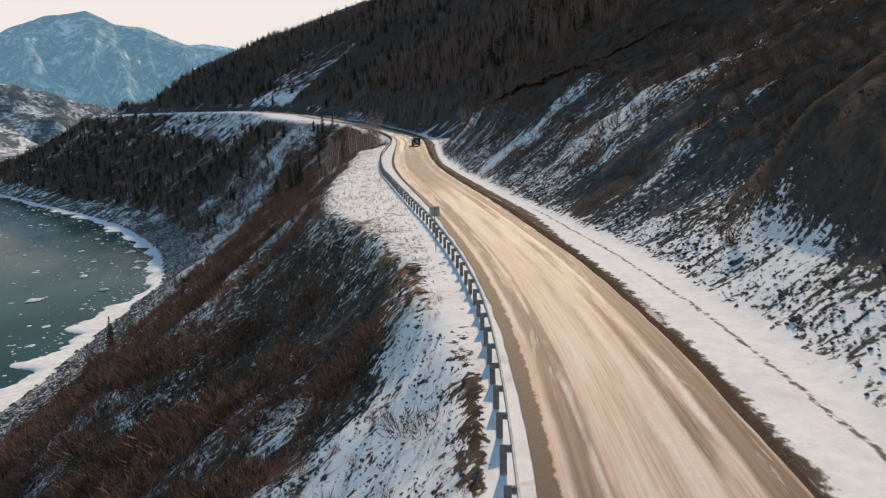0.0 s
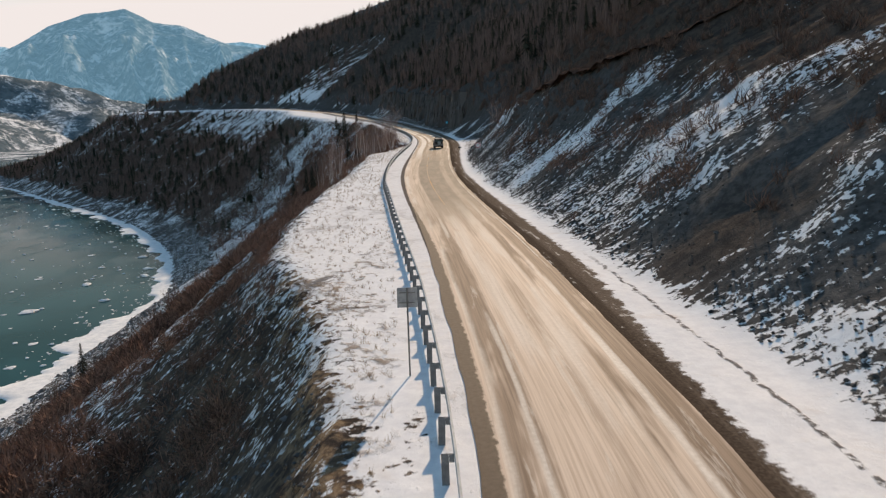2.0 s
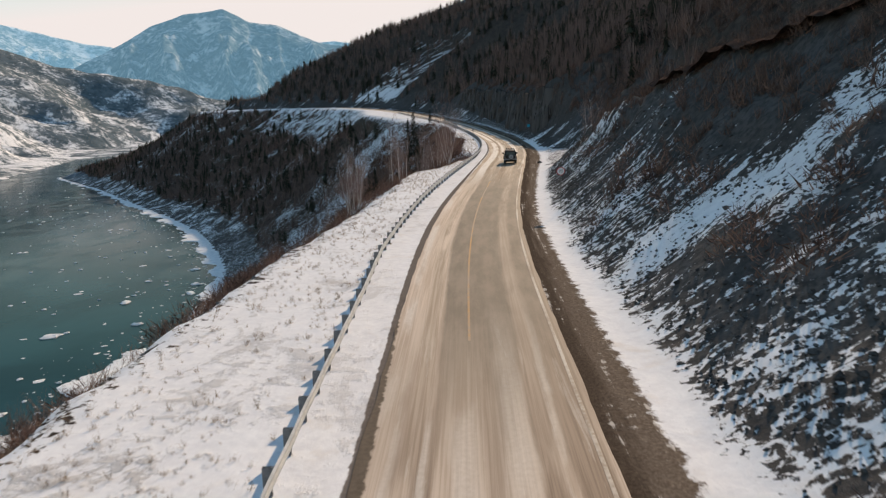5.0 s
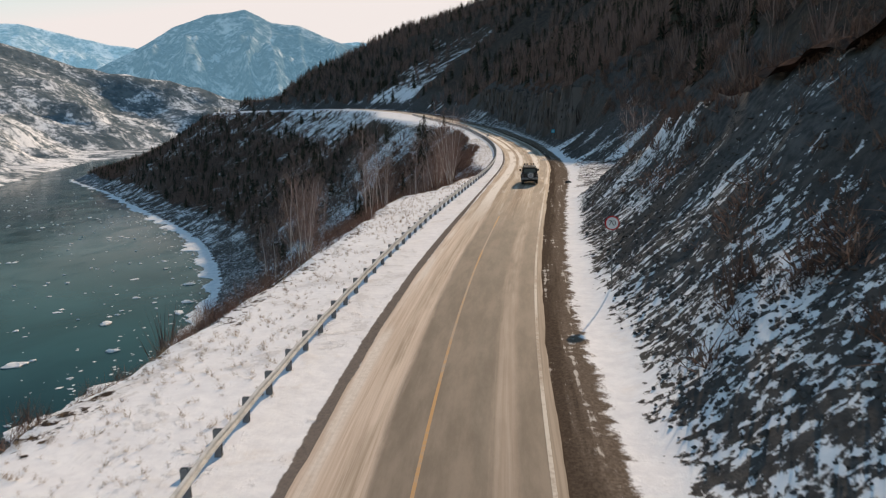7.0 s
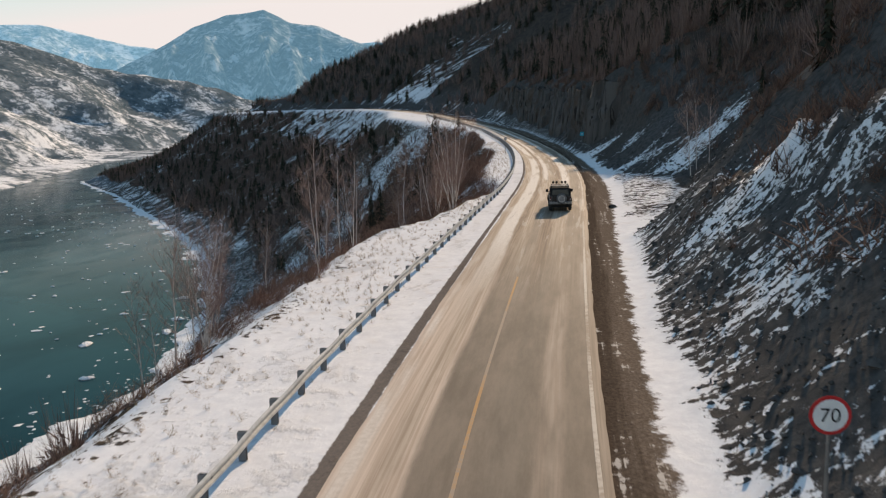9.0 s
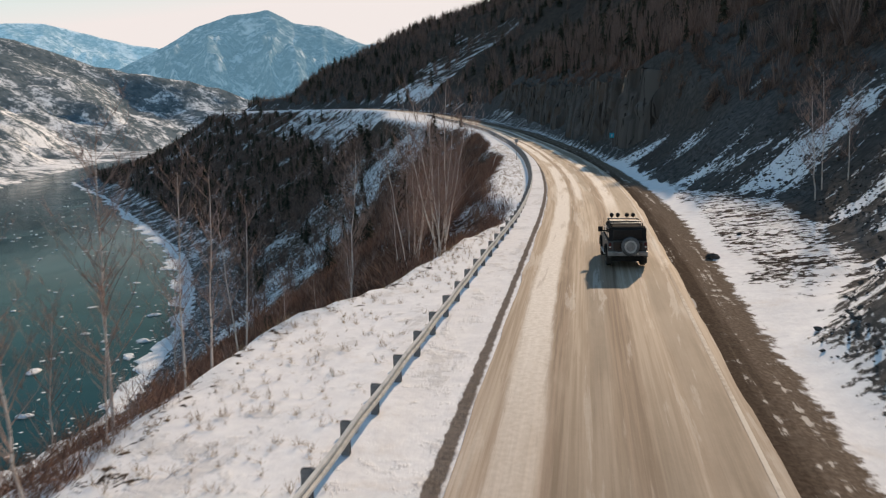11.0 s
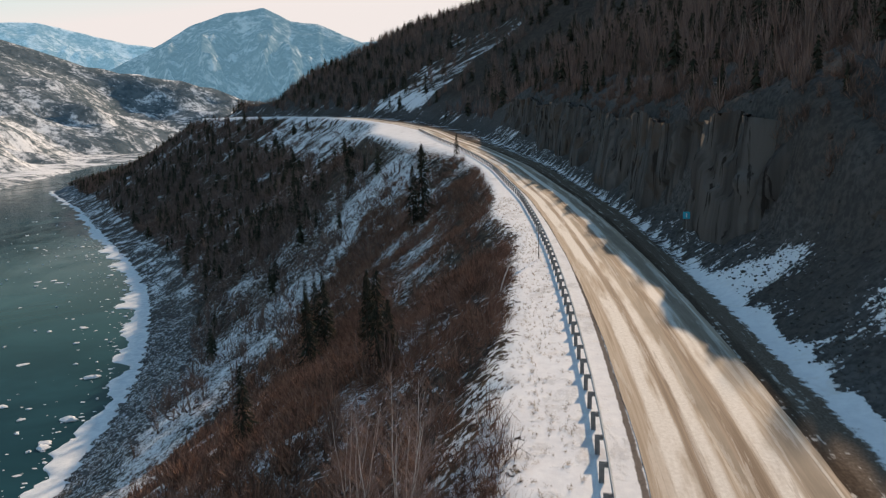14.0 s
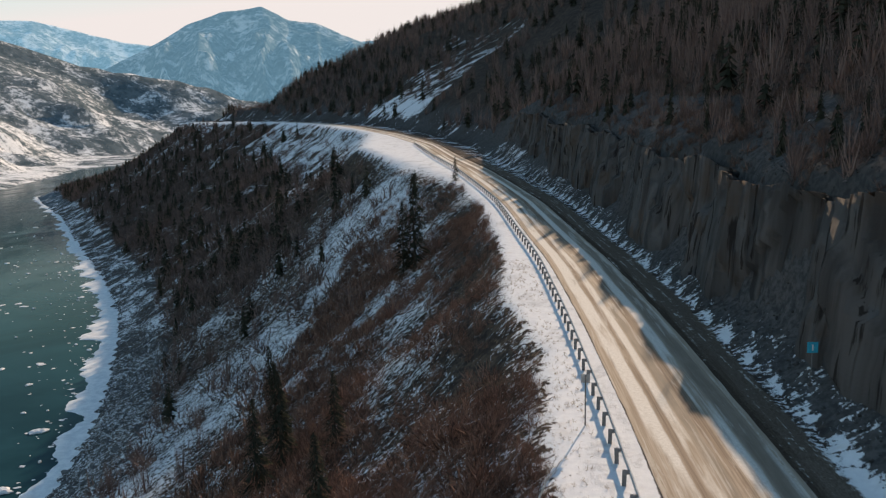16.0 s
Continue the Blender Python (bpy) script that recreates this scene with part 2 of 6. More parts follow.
    # the second bend: packed snow between muddy ruts
    for at, half, soft, what, amount, gaps in ((-2.95, 0.35, 0.14, tan, 0.8, None), (-2.15, 0.50, 0.12, pale, 0.95, (0.035, 0.34)), (-1.38, 0.26, 0.14, mud, 0.75, (0.04, 0.36)),
                                               (-0.85, 0.28, 0.12, pale, 0.9, (0.035, 0.40)), (-0.15, 0.34, 0.16, tar, 0.8, (0.03, 0.42)), (0.55, 0.34, 0.14, mud, 0.85, (0.035, 0.36)),
                                               (1.40, 0.42, 0.14, pale, 0.92, (0.035, 0.38)), (2.45, 0.55, 0.20, tar, 0.8, (0.04, 0.36)), (3.05, 0.20, 0.12, pale, 0.5, (0.05, 0.47))):
        col = stripe(col, at, half, soft, what, amount, packed if at in (1.40, -0.85) else last, gaps)
    worn = m.noise(m.coords((0.9, 0.045, 1), "UV"), 1.5, 7, 0.70, 0.5)
    col = m.mix(m.math("MULTIPLY", m.math("MULTIPLY", m.step(worn, 0.55, 0.60), last), 0.32), col, pale)
    col = m.mix(m.math("MULTIPLY", m.math("MULTIPLY", m.step(worn, 0.42, 0.37), last), 0.30), col, mud)
    col = m.mix(m.math("MULTIPLY", m.math("MULTIPLY", m.step(worn, 0.57, 0.63), first), 0.40), col, pale)
    col = m.mix(m.math("MULTIPLY", m.math("MULTIPLY", m.step(worn, 0.40, 0.34), first), 0.45), col, tan)
    jag = m.math("ADD", d, m.math("MULTIPLY", m.math("SUBTRACT", m.noise(v, 1.6, 7, 0.72), 0.5), 0.55))
    edge = m.mix(m.step(fine, 0.3, 0.7), (0.060, 0.045, 0.034), (0.112, 0.088, 0.067))
    inner = m.math("SUBTRACT", -2.76, m.math("MULTIPLY", m.step(s, 138.0, 190.0), 0.78))
    col = m.mix(m.math("MULTIPLY", m.step(m.math("SUBTRACT", inner, jag), -0.04, 0.05), 0.95), col, edge)
    rough = m.math("ADD", 0.62, m.math("MULTIPLY", fine, 0.25))
    return m.done(col, fine, 0.012, 0.6, rough)


def make_line(name, colour):
    m = Nodes(name, 0.85)
    m.bsdf.inputs["Specular IOR Level"].default_value = 0.1
    v = m.coords((1, 1, 1), "Object")
    worn = m.step(m.math("ADD", m.math("MULTIPLY", m.noise(v, 0.12, 5), 0.65), m.math("MULTIPLY", m.noise(v, 6, 4), 0.35)), 0.40, 0.56)
    return m.done(m.mix(m.math("MULTIPLY", worn, 0.9), (0.36, 0.295, 0.235), colour))


def make_water():
    m = Nodes("water", 0.12)
    v = m.coords()
    big = m.noise(v, 0.012, 4, 0.6, 1.2)
    slick = m.noise(m.coords((1, 0.35, 1), turn=20), 0.06, 5, 0.6, 0.8)
    col = m.mix(m.step(big, 0.35, 0.65), (0.008, 0.036, 0.045), (0.016, 0.060, 0.073))
    m.bsdf.inputs["IOR"].default_value = 1.33
    m.bsdf.inputs["Specular IOR Level"].default_value = 0.02
    r = m.math("ADD", 0.06, m.math("MULTIPLY", m.step(slick, 0.4, 0.65), 0.10))
    h = m.math("ADD", m.noise(m.coords((1, 0.6, 1), turn=25), 0.9, 4, 0.6), m.math("MULTIPLY", m.noise(v, 0.25, 3), 1.3))
    return m.done(col, h, 0.05, 0.3, r)


def make_rock():
    m = Nodes("cliff_rock", 0.88)
    v = m.coords()
    col_v = m.coords((1, 1, 0.09))
    ribs, cracks = m.noise(col_v, 0.35, 5, 0.6, 0.4), m.noise(col_v, 1.0, 4, 0.55, 0.2)
    fine = m.noise(v, 5, 6, 0.68)
    c = m.mix(m.step(ribs, 0.35, 0.62), (0.066, 0.062, 0.060), (0.126, 0.118, 0.112))
    c = m.mix(m.math("MULTIPLY", m.step(cracks, 0.58, 0.64), 0.85), c, (0.022, 0.019, 0.018))
    c = m.mix(m.math("MULTIPLY", m.step(m.noise(v, 0.18, 4), 0.52, 0.66), 0.5), c, (0.10, 0.066, 0.046))
    return m.done(c, m.math("ADD", m.math("MULTIPLY", cracks, -0.4), m.math("MULTIPLY", fine, 0.6)), 0.16, 0.8)


def make_twig(name, dark, light, rough=0.85):
    m = Nodes(name, rough)
    f = m.math("ADD", m.math("MULTIPLY", m.island(), 0.42), m.math("MULTIPLY", m.noise(m.coords(), 0.34, 4, 0.6), 0.75))
    return m.done(m.mix(m.step(f, 0.32, 0.86), dark, light))


def make_bark():
    m = Nodes("birch_bark", 0.75)
    v = m.coords((1, 1, 3.0))
    band = m.step(m.noise(v, 3.0, 4, 0.7), 0.55, 0.66)
    c = m.mix(m.step(m.noise(m.coords(), 1.0, 4), 0.35, 0.6), (0.48, 0.40, 0.35), (0.70, 0.63, 0.58))
    return m.done(m.mix(m.math("MULTIPLY", band, 0.75), c, (0.07, 0.055, 0.045)))


def make_far(name, dark, light, snow_cut, glow):
    """A far mountainside: woods, scree and snow by height and slope; a blue emission adds the air's light."""
    m = Nodes(name, 0.95)
    v = m.coords()
    n = m.noise(v, 0.011, 8, 0.62, 0.8)
    n2 = m.noise(v, 0.045, 6, 0.65)
    c = m.mix(m.step(n2, 0.35, 0.65), dark, light)
    k = m.math("ADD", m.math("MULTIPLY", n, 0.6), m.math("MULTIPLY", n2, 0.4))
    c = m.mix(m.math("MULTIPLY", m.step(k, snow_cut - 0.04, snow_cut + 0.12), 0.62), c, (0.70, 0.68, 0.67))
    # the slope itself glows blue in place of haze before it
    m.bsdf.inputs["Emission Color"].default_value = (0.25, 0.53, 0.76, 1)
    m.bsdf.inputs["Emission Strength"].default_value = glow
    return m.done(c, n2, 9.0, 0.6)


M = {
    "ground": make_ground(), "asphalt": make_asphalt(), "water": make_water(), "cliff": make_rock(), "bark": make_bark(),
    "white_line": make_line("white_line", (0.62, 0.57, 0.50)), "yellow_line": make_line("yellow_line", (0.50, 0.29, 0.12)),
    "brush": make_twig("brush_twigs", (0.092, 0.056, 0.045), (0.36, 0.215, 0.158)),
    "hill_brush": make_twig("hill_twigs", (0.085, 0.061, 0.053), (0.220, 0.142, 0.110)),
    "thicket": make_twig("thicket_twigs", (0.066, 0.042, 0.035), (0.330, 0.200, 0.148)),
    "straw": make_twig("dry_grass", (0.22, 0.14, 0.08), (0.42, 0.31, 0.20)),
    "bare": make_twig("bare_twigs", (0.105, 0.068, 0.056), (0.225, 0.160, 0.135)),
    "birch_twig": make_twig("birch_twigs", (0.23, 0.158, 0.134), (0.45, 0.330, 0.285)),
    "needle": make_twig("needles", (0.026, 0.029, 0.021), (0.064, 0.060, 0.042)),
    "larch": make_twig("larch_twigs", (0.125, 0.090, 0.080), (0.260, 0.186, 0.160)),
    "bark_dark": plain("dark_bark", (0.06, 0.045, 0.036), (0.12, 0.09, 0.07), 0.9, scale=3),
    "turf": plain("turf", (0.042, 0.029, 0.024), (0.096, 0.062, 0.050), 0.95, scale=2.0, bump=0.08),
    "ice": plain("ice", (0.66, 0.68, 0.70), (0.86, 0.86, 0.86), 0.55, scale=0.5, bump=0.05),
    "stone": plain("stone", (0.085, 0.086, 0.087), (0.19, 0.19, 0.19), 0.9, scale=1.5, bump=0.05),
    "rubble": plain("rubble", (0.050, 0.048, 0.047), (0.120, 0.113, 0.106), 0.9, scale=1.5, bump=0.05),
    "steel": plain("galvanised_steel", (0.40, 0.42, 0.43), (0.56, 0.575, 0.58), 0.7, 0.0, scale=2.0),
    # darker copy of the rail's steel, the shade on the posts put into its colour
    "rail_post": plain("shaded_post_steel", (0.14, 0.143, 0.146), (0.23, 0.233, 0.235), 0.7, 0.0, scale=3.0),
    "post": plain("post_steel", (0.16, 0.155, 0.15), (0.27, 0.26, 0.25), 0.6, 0.5, scale=3.0),
    # bluish base colours and emission stand in for the distant haze
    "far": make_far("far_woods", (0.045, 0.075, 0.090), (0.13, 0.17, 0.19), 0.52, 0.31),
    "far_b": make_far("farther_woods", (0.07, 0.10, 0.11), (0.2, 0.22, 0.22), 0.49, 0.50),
}


# ---------- numbers of the plan ----------
RIVER = -55.0


def lattice(ix, iy, seed):
    h = (ix.astype(np.int64) * 374761393 + iy.astype(np.int64) * 668265263 + seed * 1274126177) & 0xFFFFFFFF
    h = ((h ^ (h >> 13)) * 1274126177) & 0xFFFFFFFF
    return ((h ^ (h >> 16)) & 0xFFFF) / 65535.0


def vnoise(x, y, seed=0):
    ix, iy = np.floor(x), np.floor(y)
    fx, fy = x - ix, y - iy
    fx, fy = fx * fx * (3 - 2 * fx), fy * fy * (3 - 2 * fy)
    a, b = lattice(ix, iy, seed), lattice(ix + 1, iy, seed)
    c, d = lattice(ix, iy + 1, seed), lattice(ix + 1, iy + 1, seed)
    return (a + (b - a) * fx) * (1 - fy) + (c + (d - c) * fx) * fy


def fbm(x, y, octaves=4, seed=0, gain=0.5):
    """Fractal noise about 0, within about -0.5 to 0.5."""
    total, amp, norm = 0.0, 1.0, 0.0
    for k in range(octaves):
        total = total + amp * (vnoise(x * 2**k + 17.3 * k, y * 2**k - 9.1 * k, seed + k) - 0.5)
        norm, amp = norm + amp, amp * gain
    return total / norm


def ridged(x, y, octaves=4, seed=0):
    """Sharp crests, 0 to 1."""
    total, amp, norm = 0.0, 1.0, 0.0
    for k in range(octaves):
        total = total + amp * (1 - np.abs(2 * vnoise(x * 2**k + 5.7 * k, y * 2**k + 3.3 * k, seed + k) - 1))
        norm, amp = norm + amp, amp * 0.5
    return total / norm


def line(points, step, soft):
    """An even, softened polyline with its tangents."""
    p = np.array(points, float)
    s = np.r_[0, np.cumsum(np.hypot(*np.diff(p, axis=0).T))]
    q = np.arange(0, s[-1], step)
    x = np.stack([np.interp(q, s, p[:, i]) for i in range(2)], 1)
    k = np.hanning(2 * soft + 1)
    k /= k.sum()
    ends = np.arange(1, soft + 1)
    pad = np.r_[x[:1] - np.outer(ends[::-1], x[1] - x[0]), x, x[-1:] + np.outer(ends, x[-1] - x[-2])]
    r = np.stack([np.convolve(pad[:, i], k, "valid") for i in range(2)], 1)
    t = np.gradient(r, axis=0)
    return r, t / np.linalg.norm(t, axis=1)[:, None]


ROAD, ROAD_T = line(
    [(1, -60), (3.4, -20), (4.7, 0), (5.6, 20), (5.9, 35), (5.2, 52), (3.5, 70), (2.3, 82), (0.8, 95), (-0.5, 106), (-2.4, 122), (-3.9, 138),
     (-5.0, 155), (-5.7, 173), (-6.3, 190), (-6.8, 205), (-7.4, 222), (-8.6, 240), (-11.0, 262), (-13.7, 282), (-17.3, 305), (-21.8, 330),
     (-27, 352), (-33, 378), (-42, 408), (-51, 436), (-63, 468), (-80, 518), (-104, 570), (-140, 632), (-190, 718), (-245, 785), (-300, 828),
     (-345, 870), (-360, 930), (-340, 1010)], 1.0, 14)
SHORE, SHORE_T = line(
    [(-70, -90), (-88, 60), (-97, 150), (-100, 205), (-105, 260), (-109, 323), (-122, 361), (-130, 385), (-143, 415), (-179, 481), (-207, 524),
     (-250, 580), (-340, 690), (-413, 784), (-500, 880), (-556, 945), (-545, 1010), (-480, 1090), (-440, 1200), (-520, 1500)], 4.0, 5)
BANK, BANK_T = line([(-330, -100), (-390, 400), (-470, 650), (-567, 833), (-650, 1014), (-754, 1289), (-860, 1500), (-900, 1700), (-790, 2000), (-500, 2250), (0, 2450), (900, 2600)], 8.0, 5)
LIP, LIP_T = line([(7, 175), (9.1, 167), (11.6, 155), (15.5, 139), (19.5, 128.5), (23, 124), (27, 121.5), (31, 120), (46, 117)], 1.0, 3)
ROAD_Z = np.interp(ROAD[:, 1], [-60, 0, 50, 110, 180, 250, 330, 420, 520, 640, 800, 1010], [-1.95, -1.9, -1.85, -1.5, -0.8, -0.1, 0.4, 3, 6.5, 11, 13, 13])
ROAD_Z = np.convolve(np.pad(ROAD_Z, 20, "edge"), np.ones(41) / 41, "valid")


def along(p, t, x, y):
    """Nearest index and signed distance (positive to the right) of points from a polyline."""
    idx, dist = np.empty(x.shape, int), np.empty(x.shape)
    for a in range(0, len(x), 20000):
        dx, dy = x[a : a + 20000, None] - p[None, :, 0], y[a : a + 20000, None] - p[None, :, 1]
        i = np.argmin(dx * dx + dy * dy, 1)
        r = np.arange(len(i))
        side = dx[r, i] * t[i, 1] - dy[r, i] * t[i, 0]
        idx[a : a + 20000], dist[a : a + 20000] = i, np.where(side < 0, -1, 1) * np.hypot(dx[r, i], dy[r, i])
    return idx, dist


def table(ry, *pairs):
    return np.interp(ry, [p[0] for p in pairs], [p[1] for p in pairs])


def verge_at(ry):
    """How far the flat ground reaches to the left of the road's middle."""
    return table(ry, (0, 4.7), (30, 4.8), (37, 5.8), (45, 7.0), (54, 7.6), (64, 8.6), (75, 11), (86, 13.3), (100, 13.4), (128, 12.2), (141, 11), (160, 10.6),
                 (190, 11.6), (196, 9.2), (204, 7.9), (211, 7), (218, 5.5), (226, 5.4), (235, 8.4), (246, 9), (274, 8.2), (295, 7.3), (314, 9.2),
                 (347, 7.4), (404, 7), (440, 11), (464, 15.5), (515, 24), (560, 14), (588, 7.3), (1000, 7))


def rail_at(ry):
    return -table(ry, (0, 4.0), (42, 3.85), (70, 4.3), (85, 4.8), (100, 5.1), (116, 5.3), (126, 5.6), (171, 5.7), (200, 5.2), (215, 4.8), (270, 4.7),
                  (340, 4.4), (520, 4.3))


def toe_at(ry):
    return table(ry, (0, 7.2), (42, 7.8), (58, 7.8), (70, 7.0), (88, 6.4), (120, 6.2), (137, 6.0), (150, 5.9), (180, 5.8), (195, 5.8), (240, 6.3), (290, 6.6), (330, 7),
                 (383, 8), (445, 10), (520, 13), (600, 13), (1000, 12))


def scree_at(ry):
    """Width of the scree between the toe and the cliff, and the cliff's height."""
    w = table(ry, (235, 7.0), (262, 6.2), (285, 3.8), (300, 2.8), (345, 2.8), (400, 4.0), (460, 6.0))
    return w + 1.6 * fbm(ry / 20, ry * 0 + 4, 3, 11), 10.5 + 3 * fbm(ry / 25, ry * 0, 3, 9)


HILL_EYE = (-18.0, 235.0, 17.5)


def ease(v, lo, hi):
    k = np.clip((v - lo) / (hi - lo), 0, 1)
    return k * k * (3 - 2 * k)


def terrain(x, y):
    """Height of the ground and its cover at many points at once."""
    i, d = along(ROAD, ROAD_T, x, y)
    j, ds = along(SHORE, SHORE_T, x, y)
    k, db = along(BANK, BANK_T, x, y)
    db = -db
    ry, zr = ROAD[i, 1], ROAD_Z[i]
    verge, toe = verge_at(ry) + 0.9 * fbm(x * 0.35, y * 0.35, 3, 40), toe_at(ry) + 0.8 * fbm(x * 0.3, y * 0.3, 3, 41)
    n_big, n_mid, n_small = fbm(x / 55, y / 55, 4, 1), fbm(x / 11, y / 11, 4, 2), fbm(x / 2.6, y / 2.6, 4, 3)
    # the flat: road bed, verge, shoulder, ditch
    flat = zr - 0.04 + 0.12 * n_mid * (np.abs(d) > 4) + (0.10 - 0.06 * ease(ry, 70, 95)) * n_small * ease(np.abs(d), 4.0, 5.5)
    flat = flat - 0.14 * np.exp(-(((d - toe + 0.5) / 0.7) ** 2))
    # left: from the verge down to the river
    dl = np.maximum(-d - verge, 0)
    u = np.clip(ds, 0, None) / np.maximum(np.clip(ds, 0, None) + dl, 1e-3)
    fall = u**1.22
    left = RIVER + 0.4 + (zr - RIVER - 0.4) * fall
    wild = ease(dl, 0, 6) * ease(ds, 0, 14)
    gully = ridged(y / 34 + x / 260, x / 210, 3, 7) - 0.5
    left = left + wild * (7 * n_big + 2.6 * n_mid + 1.3 * n_small + 3.0 * gully * ease(dl, 5, 40))
    left = np.where(ds < 0, RIVER - 0.15 + 0.25 * np.maximum(ds, -30), left)
    left = left + 0.35 * n_small * ease(ds, -1, 2) * (1 - ease(ds, 10, 18))
    # right: cutting, crest and hillside; farther on scree below a cliff
    e = np.maximum(d - toe, 0)
    rocky = ease(ry, 246, 278) * (1 - ease(ry, 440, 520))
    apron = table(ry, (188, 0), (200, 5.5), (222, 6.5), (236, 2), (246, 0))
    e0 = e
    e = np.maximum(e - apron, 0)
    steep = table(ry, (30, 0.85), (55, 0.66), (100, 0.66), (125, 0.82), (145, 0.96), (180, 1.02), (205, 1.06), (232, 0.80))
    cut = steep * (np.minimum(e, 17) - 1.0 + np.exp(-e / 1.0)) + 0.55 * np.maximum(e - 17, 0)
    scree_w, crest_h = scree_at(ry)
    scree = np.where(e < scree_w, 0.70 * e, 0.70 * scree_w + crest_h * ease(e, scree_w, scree_w + 3.2) + 0.52 * np.maximum(e - scree_w - 3.2, 0))
    right = zr - 0.15 + cut * (1 - rocky) + scree * rocky + 0.13 * np.minimum(e0, apron)
    rough = ease(e, 0, 4)
    slide = ridged(ry / 9 + e / 60, e / 70, 3, 13) - 0.5
    # rills and bluffs that run down the cutting
    early = 1 - ease(ry, 205, 245)
    spur = ridged(ry / 17 + 0.25 * fbm(e / 9, ry / 30, 2, 143), e / 45, 3, 141) - 0.62
    bluff = ease(e - 7.5 - 6 * fbm(ry / 13, ry * 0, 3, 145), 0, 1.3) + ease(e - 13 - 7 * fbm(ry / 17, ry * 0 + 5, 3, 147), 0, 1.6)
    slide = slide + early * (0.8 * spur * ease(e, 4, 11) + 1.1 * (ridged(ry / 3.6 + e / 22, e / 18, 2, 149) - 0.6) * ease(e, 3, 7))
    right = right + 3.4 * ease(e + 2.2 * fbm(ry / 6, ry * 0, 3, 155), 4.5, 8.0) * ease(ry, 56, 47)
    right = right + early * (0.5 * bluff - 0.02 * np.minimum(np.maximum(e - 5, 0), 16))
    right = right + rough * (0.9 * n_mid + 0.50 * n_small + 0.9 * slide * ease(e, 2, 8) * (1 - 0.85 * ease(ry, 430, 510))) + 9 * n_big * ease(e, 18, 60)
    _, dlip = along(LIP, LIP_T, x, y)
    right = right + 0.9 * np.exp(-((dlip / 1.3) ** 2)) - 2.2 * np.exp(-(((dlip + 5) / 4.0) ** 2)) * (dlip < 0)
    big_gully = ridged(x / 120 + 3, y / 150, 4, 15) - 0.6
    right = right + 22 * big_gully * ease(e, 25, 110)
    # the skyline of the hill
    ox, oy = x - HILL_EYE[0], y - HILL_EYE[1]
    az, far = np.degrees(np.arctan2(-ox, oy)), np.hypot(ox, oy)
    rise = table(az, (-60, 0.34), (-25, 0.30), (-10, 0.235), (0, 0.170), (9, 0.119), (12.4, 0.101), (16.5, 0.072), (20.7, 0.040), (22.6, 0.011), (25, -0.01))
    top = HILL_EYE[2] + np.minimum(far, 950) * rise - 0.25 * np.maximum(far - 950, 0) + 5 * n_mid * ease(far, 300, 700)
    w = np.clip((top - right) / 30 + 0.5, 0, 1)
    capped = right * w + top * (1 - w) - 15 * w * (1 - w)
    right = np.where((e > 15) & (far > 250), capped, right)
    near = np.where(d < 0, np.where(dl > 0, left, flat), np.where(e0 > 0, right, flat))
    near = np.where((ds < 0) & (d < 0), left, near)
    # the far bank and its mountains
    bank = RIVER + 0.3 + 3.0 * ease(db, 0, 25) + 0.03 * np.maximum(db, 0) + 1.5 * n_big * ease(db, 20, 80)
    slope = np.maximum(db - 70 - 120 * n_big, 0)
    rise2 = table(az, (22, 0.004), (24.4, 0.0138), (25.4, 0.0223), (27.8, 0.0323), (30.2, 0.0402), (32.5, 0.0441), (35, 0.0555), (36.8, 0.0688),
                  (38.3, 0.0759), (44, 0.085), (60, 0.10), (90, 0.12))
    crest = 2250.0
    part_up = slope / (slope + np.maximum(crest - far, 1.0))
    bank = bank + (HILL_EYE[2] + crest * rise2 - RIVER) * part_up**0.85
    wave = np.sin(np.pi * np.clip(part_up, 0, 1)) ** 0.6
    bank = bank + wave * (60 * (ridged(x / 420 + y / 900, y / 420 - x / 900, 4, 21) - 0.70) + 150 * (ridged(k * 8 / 300 + 0.35 * fbm(x / 200, y / 200, 3, 27), db / 900, 4, 25) - 0.66) + 45 * (ridged(x / 90, y / 90, 4, 23) - 0.6))
    bank = bank - 0.4 * np.maximum(far - crest, 0)
    z = np.where(db > 0, np.maximum(bank, RIVER - 1), near)
    z = np.where((db <= 0) & (ds < 0) & (d < 0), np.maximum(left, RIVER - 6), z)
    # beyond the hill and the headland the valley floor goes on
    far_off = ease(far, 1250, 1500) * (db <= 0)
    z = z * (1 - far_off) + (RIVER + 6) * far_off
    # covers
    snow = np.where(d < 0, np.where(dl > 0, 0.50 + 0.5 * n_big, 0.98), 0.95)
    snow = np.where((d < 0) & (dl <= 0) & (d < -6), 0.93 + 0.10 * ease(ry, 215, 245) - 0.25 * ease(ry, 60, 20) - 0.35 * ease(-d - verge, -2.5, 0), snow)
    patches = fbm((ry + 0.3 * e) / 6, e / 13, 5, 31, 0.6)
    snow_r = 0.95 - 0.42 * ease(e, -0.3, 0.8) - 0.05 * ease(e, 1.5, 5) + 0.85 * patches * ease(e, 1, 4) - (0.11 + 0.17 * ease(ry, 105, 130)) * ease(e, 6, 11) - 0.18 * ease(e, 15, 20)
    snow_r = snow_r - 0.035 * ease(ry, 60, 75) * ease(ry, 195, 175) * ease(e, 0.8, 1.5) + 0.03 * ease(ry, 60, 30) * (e < 9)
